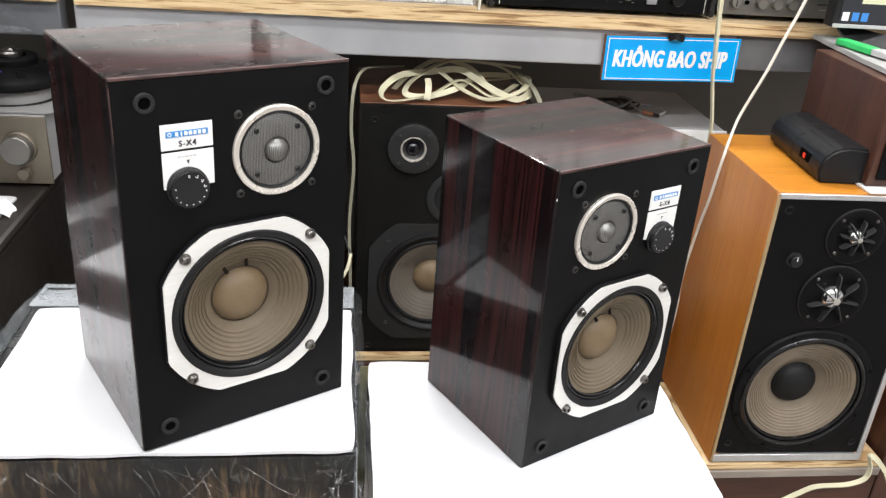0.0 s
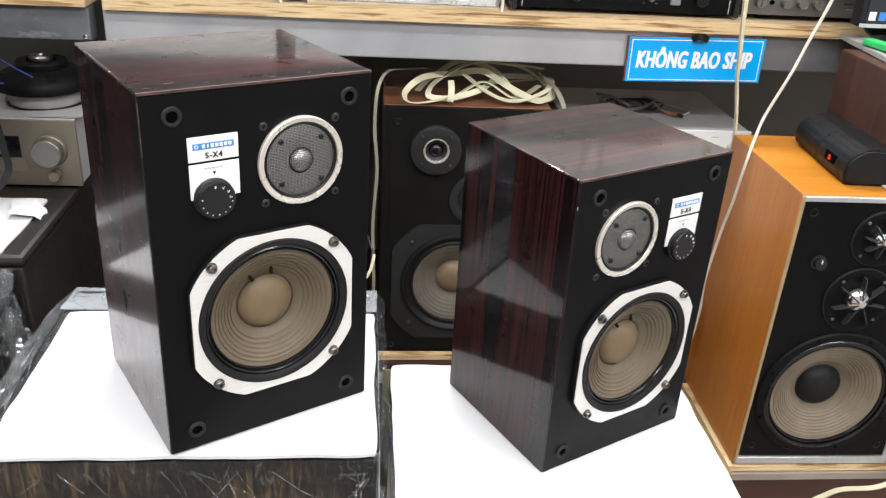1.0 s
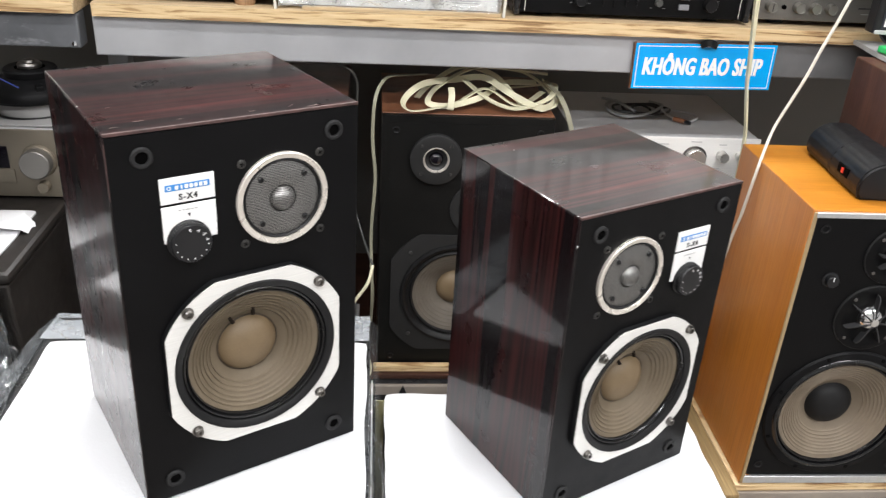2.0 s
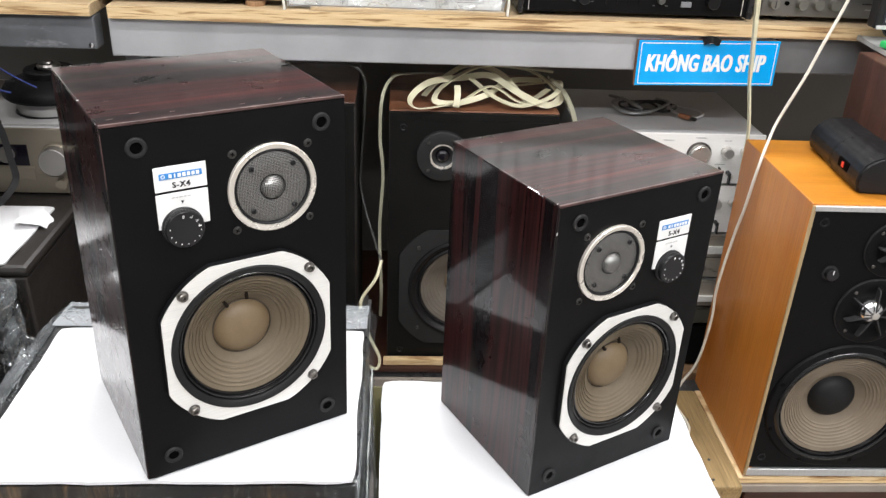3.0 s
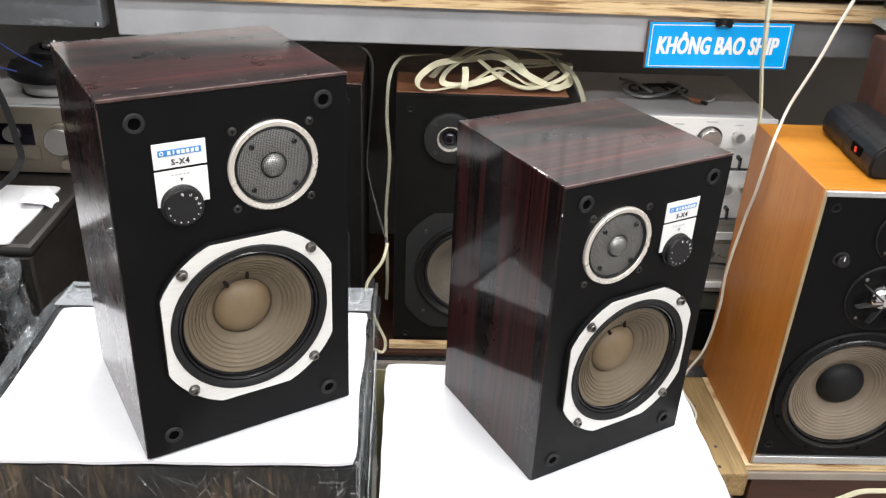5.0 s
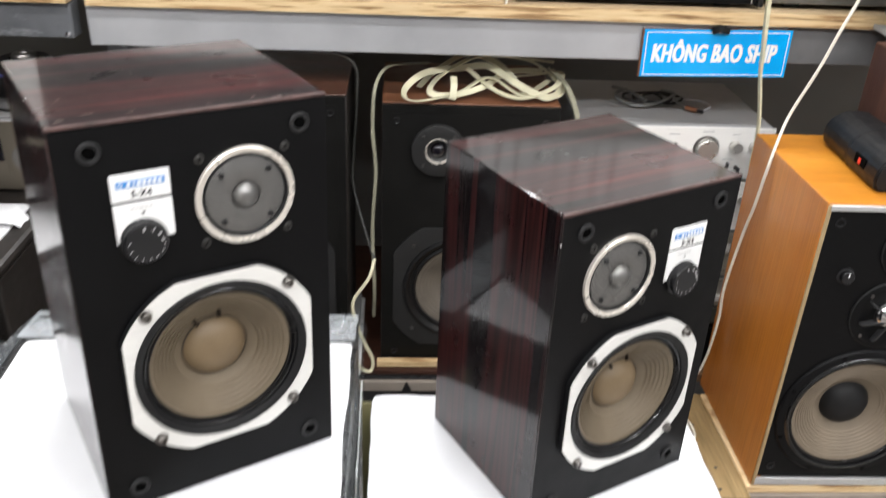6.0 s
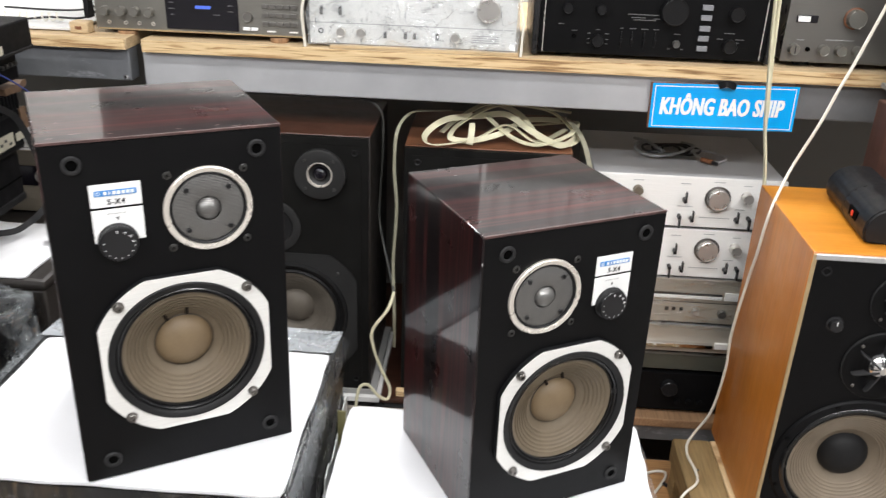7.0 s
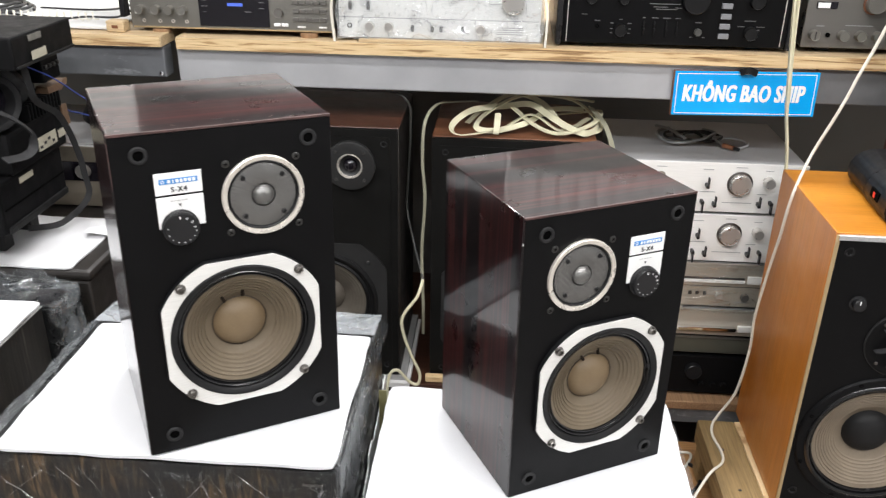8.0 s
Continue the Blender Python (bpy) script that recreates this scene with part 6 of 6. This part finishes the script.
knob(lr, 0.281, 0.082, 0.014, 0.012, "face_titan")
knob(lr, 0.368, 0.074, 0.026, 0.024, "face_titan")
knob(lr, 0.368, 0.074, 0.029, 0.006, "face_champagne", "collar ring")
knob(lr, 0.372, 0.028, 0.010, 0.014, "face_champagne")
legend(lr, [(0.306, 0.084, 0.010), (0.306, 0.076, 0.010), (0.262, 0.07, 0.004), (0.2, 0.082, 0.06)], "print_white")
draped("white_cloth", -0.908, -0.497, 1.49, 1.76, 0.8728, 33.0, "greyish packing cloth on the champagne receiver", 0.0, 0.003, "cloth_dull")


def bare_driver(m):
    s = thing("bare_driver", m, "bare loudspeaker driver lying face down on cloth", "driver")
    up = Matrix.Rotation(radians(-90), 4, "X")

    def turned(prof, seg=56):
        bm = lathe(prof, seg)
        bmesh.ops.transform(bm, matrix=up, verts=bm.verts[:])
        return bm
    part("cloth_ring", turned([(0.074, 0.0), (0.077, 0.010), (0.075, 0.026), (0.066, 0.034), (0.05, 0.034)]), "cloth_dull", s, "white padding ring")
    part("rim", turned([(0.078, 0.004), (0.081, 0.0), (0.074, 0.0)]), "rubber", s)
    part("basket", turned([(0.070, 0.030), (0.096, 0.034), (0.101, 0.040), (0.101, 0.050), (0.096, 0.058), (0.080, 0.068), (0.064, 0.074), (0.050, 0.076)]), "soot", s, "wide black pressed basket")
    part("magnet", turned([(0.052, 0.074), (0.053, 0.078), (0.053, 0.088), (0.050, 0.091), (0.030, 0.091)]), "soot", s)
    part("pole_cap", turned([(0.024, 0.091), (0.024, 0.097), (0.021, 0.101), (0.012, 0.102), (0.010, 0.106), (0, 0.107)]), "screw", s, "shiny metal cap")
    for a in (0, 90, 180, 270):
        b = box(0.060, 0.090, -0.008, 0.008, 0.050, 0.072, 0.002)
        part("spoke", b, "soot", s, at=pose(0, 0, 0, 0, 0, a + 30))
    return s


bare_driver(pose(-0.585, 1.585, 0.8765) @ Matrix.Scale(0.85, 4))
bw = thing("blue_wire", pose(0, 0, 0), "thin blue wire trailing from the bare driver", "cable")
part("wire", sweep([(-0.85, 1.50, 0.99), (-0.76, 1.50, 0.965), (-0.69, 1.50, 0.945), (-0.64, 1.515, 0.928), (-0.615, 1.525, 0.918)], round_section(0.0020, 8)), "cord_blue", bw)

# ---- near stack of packed appliances ----
z = 0.0
for k, (hh, dx) in enumerate(((0.165, 0.0), (0.165, 0.006), (0.120, 0.0), (0.145, 0.004), (0.145, 0.0))):
    u = wrapped_unit(pose(-1.0 + dx, 0.87, z), 0.452, 0.225, hh - 0.002, "black appliance in glossy streaked film in a tall stack", "film_streaky", False, 41.0 + 6 * k)
    part("side_panel", box(0.4525, 0.4545, 0.006, 0.22, 0.008, hh - 0.008), "panel_streaked", u, "dark streaked side panel")
    part("seam_strip", box(0.30, 0.4575, -0.0105, 0.22, hh - 0.0055, hh - 0.0035, 0.0006, 1), "film_edge", u, "pale film seam")
    z += hh
packed = wrapped_unit(pose(-1.0, 1.105, 0.56), 0.470, 0.085, 0.165, "black appliance in loose crumpled film", "film", False, 77.0)
part("support", box(0.01, 0.45, 0.005, 0.085, -0.56, -0.0005), "cabinet_dark", packed)
film_strip("film_skirt", packed, [(0.20, 0.10, 0.172), (0.40, 0.09, 0.185), (0.470, 0.07, 0.178), (0.475, -0.01, 0.168)], [(0.20, 0.03, 0.160), (0.40, -0.01, 0.165), (0.498, 0.02, 0.05), (0.490, -0.02, 0.03)], "film_draped", 19.0, "loose crumpled film", 60, 16, 0.022)
film_strip("film_skirt", packed, [(0.43, 0.08, 0.178), (0.475, 0.06, 0.172), (0.480, -0.01, 0.165)], [(0.50, 0.085, -0.05), (0.512, 0.05, -0.09), (0.494, -0.02, -0.06)], "film_draped", 29.0, "loose crumpled film", 50, 18, 0.018)
draped("white_cloth", -1.0, -0.545, 0.862, 1.095, 0.7415, 61.0, "white packing cloth over a glossy wrapped stack", 0.004, 0.010)


def equipment_pile(m):
    s = thing("black_equipment", m, "black ribbed electronic equipment with straps and paper stickers", "equipment")
    for x in (-0.30, -0.09):
        for y in (0.02, 0.11):
            part("foot", box(x, x + 0.03, y, y + 0.03, 0, 0.066, 0.003), "rubber", s)
    part("lower_body", box(-0.34, 0.0, -0.06, 0.155, 0.0665, 0.158, 0.006), "soot", s)
    part("groove", box(0.0002, 0.0016, -0.05, 0.150, 0.108, 0.1105), "hole_dark", s)
    part("foot_rail", box(-0.02, 0.004, -0.05, 0.150, 0.0668, 0.079, 0.002), "rubber", s)
    part("middle_body", box(-0.36, 0.010, -0.02, 0.168, 0.1585, 0.232, 0.008), "soot", s)
    part("rear_body", box(-0.36, -0.035, -0.06, 0.175, 0.2325, 0.334, 0.010), "soot", s)
    part("upper_body", box(-0.40, 0.045, -0.015, 0.181, 0.3345, 0.387, 0.004), "soot", s, "plain black upper case")
    part("lip", box(0.0452, 0.048, -0.012, 0.178, 0.336, 0.341, 0.001), "rubber", s)
    for k in range(11):
        part("fin", box(-0.034, 0.014, 0.050 + 0.0105 * k, 0.0545 + 0.0105 * k, 0.2325, 0.262, 0.001), "soot", s)
    part("front_ring", lathe([(0.05, 0), (0.05, 0.02), (0.044, 0.03), (0.036, 0.026), (0.030, 0.004)], 40), "rubber", s, "", pose(-0.020, -0.010, 0.283, 0, 0, 60))
    part("front_lens", lathe([(0.031, 0.006), (0.020, 0.014), (0, 0.017)], 32), "display_glass", s, "dark glass disc", pose(-0.020, -0.010, 0.283, 0, 0, 60))
    part("bracket", sweep([(0.008, 0.012, 0.334), (0.022, 0.016, 0.318), (0.024, 0.030, 0.30), (0.010, 0.045, 0.282), (-0.01, 0.050, 0.27)], flat_section(0.012, 0.020)), "rubber", s, "curved rubber bracket")
    part("terminal_block", box(-0.034, 0.020, 0.105, 0.165, 0.285, 0.3338, 0.003), "soot", s)
    for k in range(4):
        part("terminal", lathe([(0.004, 0), (0.004, 0.004), (0.002, 0.005), (0, 0.005)], 12), "screw_dark", s, "", pose(0.020, 0.114 + 0.014 * k, 0.312, 0, 0, 90))
    for y, z, w, h, x, c in ((0.033, 0.343, 0.046, 0.014, 0.0484, "sticker_cream"), (0.036, 0.372, 0.040, 0.010, 0.0454, "sticker_worn"), (0.067, 0.174, 0.062, 0.024, 0.0104, "sticker_cream"), (0.137, 0.178, 0.026, 0.014, 0.0104, "sticker_cream"), (0.005, 0.138, 0.044, 0.010, 0.0004, "sticker_cream")):
        st = part("sticker", box(x, x + 0.0008, y, y + w, z, z + h), c, s, "faded paper sticker")
        if h > 0.02:
            for j in range(4):
                part("printed_bar", box(x + 0.0009, x + 0.0013, y + 0.004 + 0.014 * j, y + 0.012 + 0.014 * j, z + 0.004 + 0.004 * (j % 3), z + 0.009 + 0.004 * (j % 3)), "print_dark", st)
    part("tape", crinkle(box(-0.01, 0.012, 0.128, 0.195, 0.262, 0.274, 0, 1), 0.006, 40, 2.0, 4), "tape_brown", s, "torn brown tape")
    part("tape", crinkle(box(0.010, 0.013, 0.158, 0.180, 0.195, 0.232, 0, 1), 0.003, 40, 5.0, 4), "tape_brown", s, "torn brown tape")
    part("strap", sweep([(0.032, 0.025, 0.350), (0.032, 0.033, 0.320), (0.032, 0.046, 0.273), (0.032, 0.105, 0.235), (0.032, 0.131, 0.200), (0.032, 0.148, 0.165), (0.032, 0.159, 0.132), (0.032, 0.165, 0.098), (0.032, 0.170, 0.060), (0.022, 0.153, 0.038), (0.002, 0.140, 0.020), (-0.008, 0.106, 0.018), (-0.048, 0.080, 0.020)], flat_section(0.011, 0.0022), steps=8, up=(0.5, -0.8, 0.2)), "webbing", s, "black webbing strap")
    part("strap", sweep([(0.028, -0.10, 0.300), (0.030, -0.058, 0.280), (0.032, -0.018, 0.255), (0.032, 0.015, 0.226), (0.032, 0.013, 0.200), (0.030, -0.015, 0.194), (0.026, -0.063, 0.203)], flat_section(0.015, 0.0022), steps=8, up=(0.5, -0.2, 0.8)), "webbing", s, "black webbing strap")
    part("wire", sweep([(0.02, 0.05, 0.330), (0.045, 0.09, 0.300), (0.075, 0.13, 0.255), (0.10, 0.16, 0.225)], round_section(0.0012, 6)), "cord_blue", s, "thin blue wire")
    return s


equipment_pile(pose(-0.632, 1.235, 0.7475))

# ---- ceiling fixtures over the benches ----
for lx in (-1.1, 0.35, 1.8):
    for ly in (-0.9, 0.55):
        f = thing("ceiling_light", pose(lx, ly, 2.765), "white batten ceiling light out of view", "ceiling light", "batten lights")
        part("housing", box(-0.62, 0.62, -0.10, 0.10, 0.004, 0.054, 0.004), "card_white", f)
# Housing added for the unseen rear lamp.
f = thing("ceiling_light", pose(0.1, 1.95, 2.765), "white batten ceiling light out of view", "ceiling light", "batten lights")
part("housing", box(-0.62, 0.62, -0.10, 0.10, 0.004, 0.054, 0.004), "card_white", f)
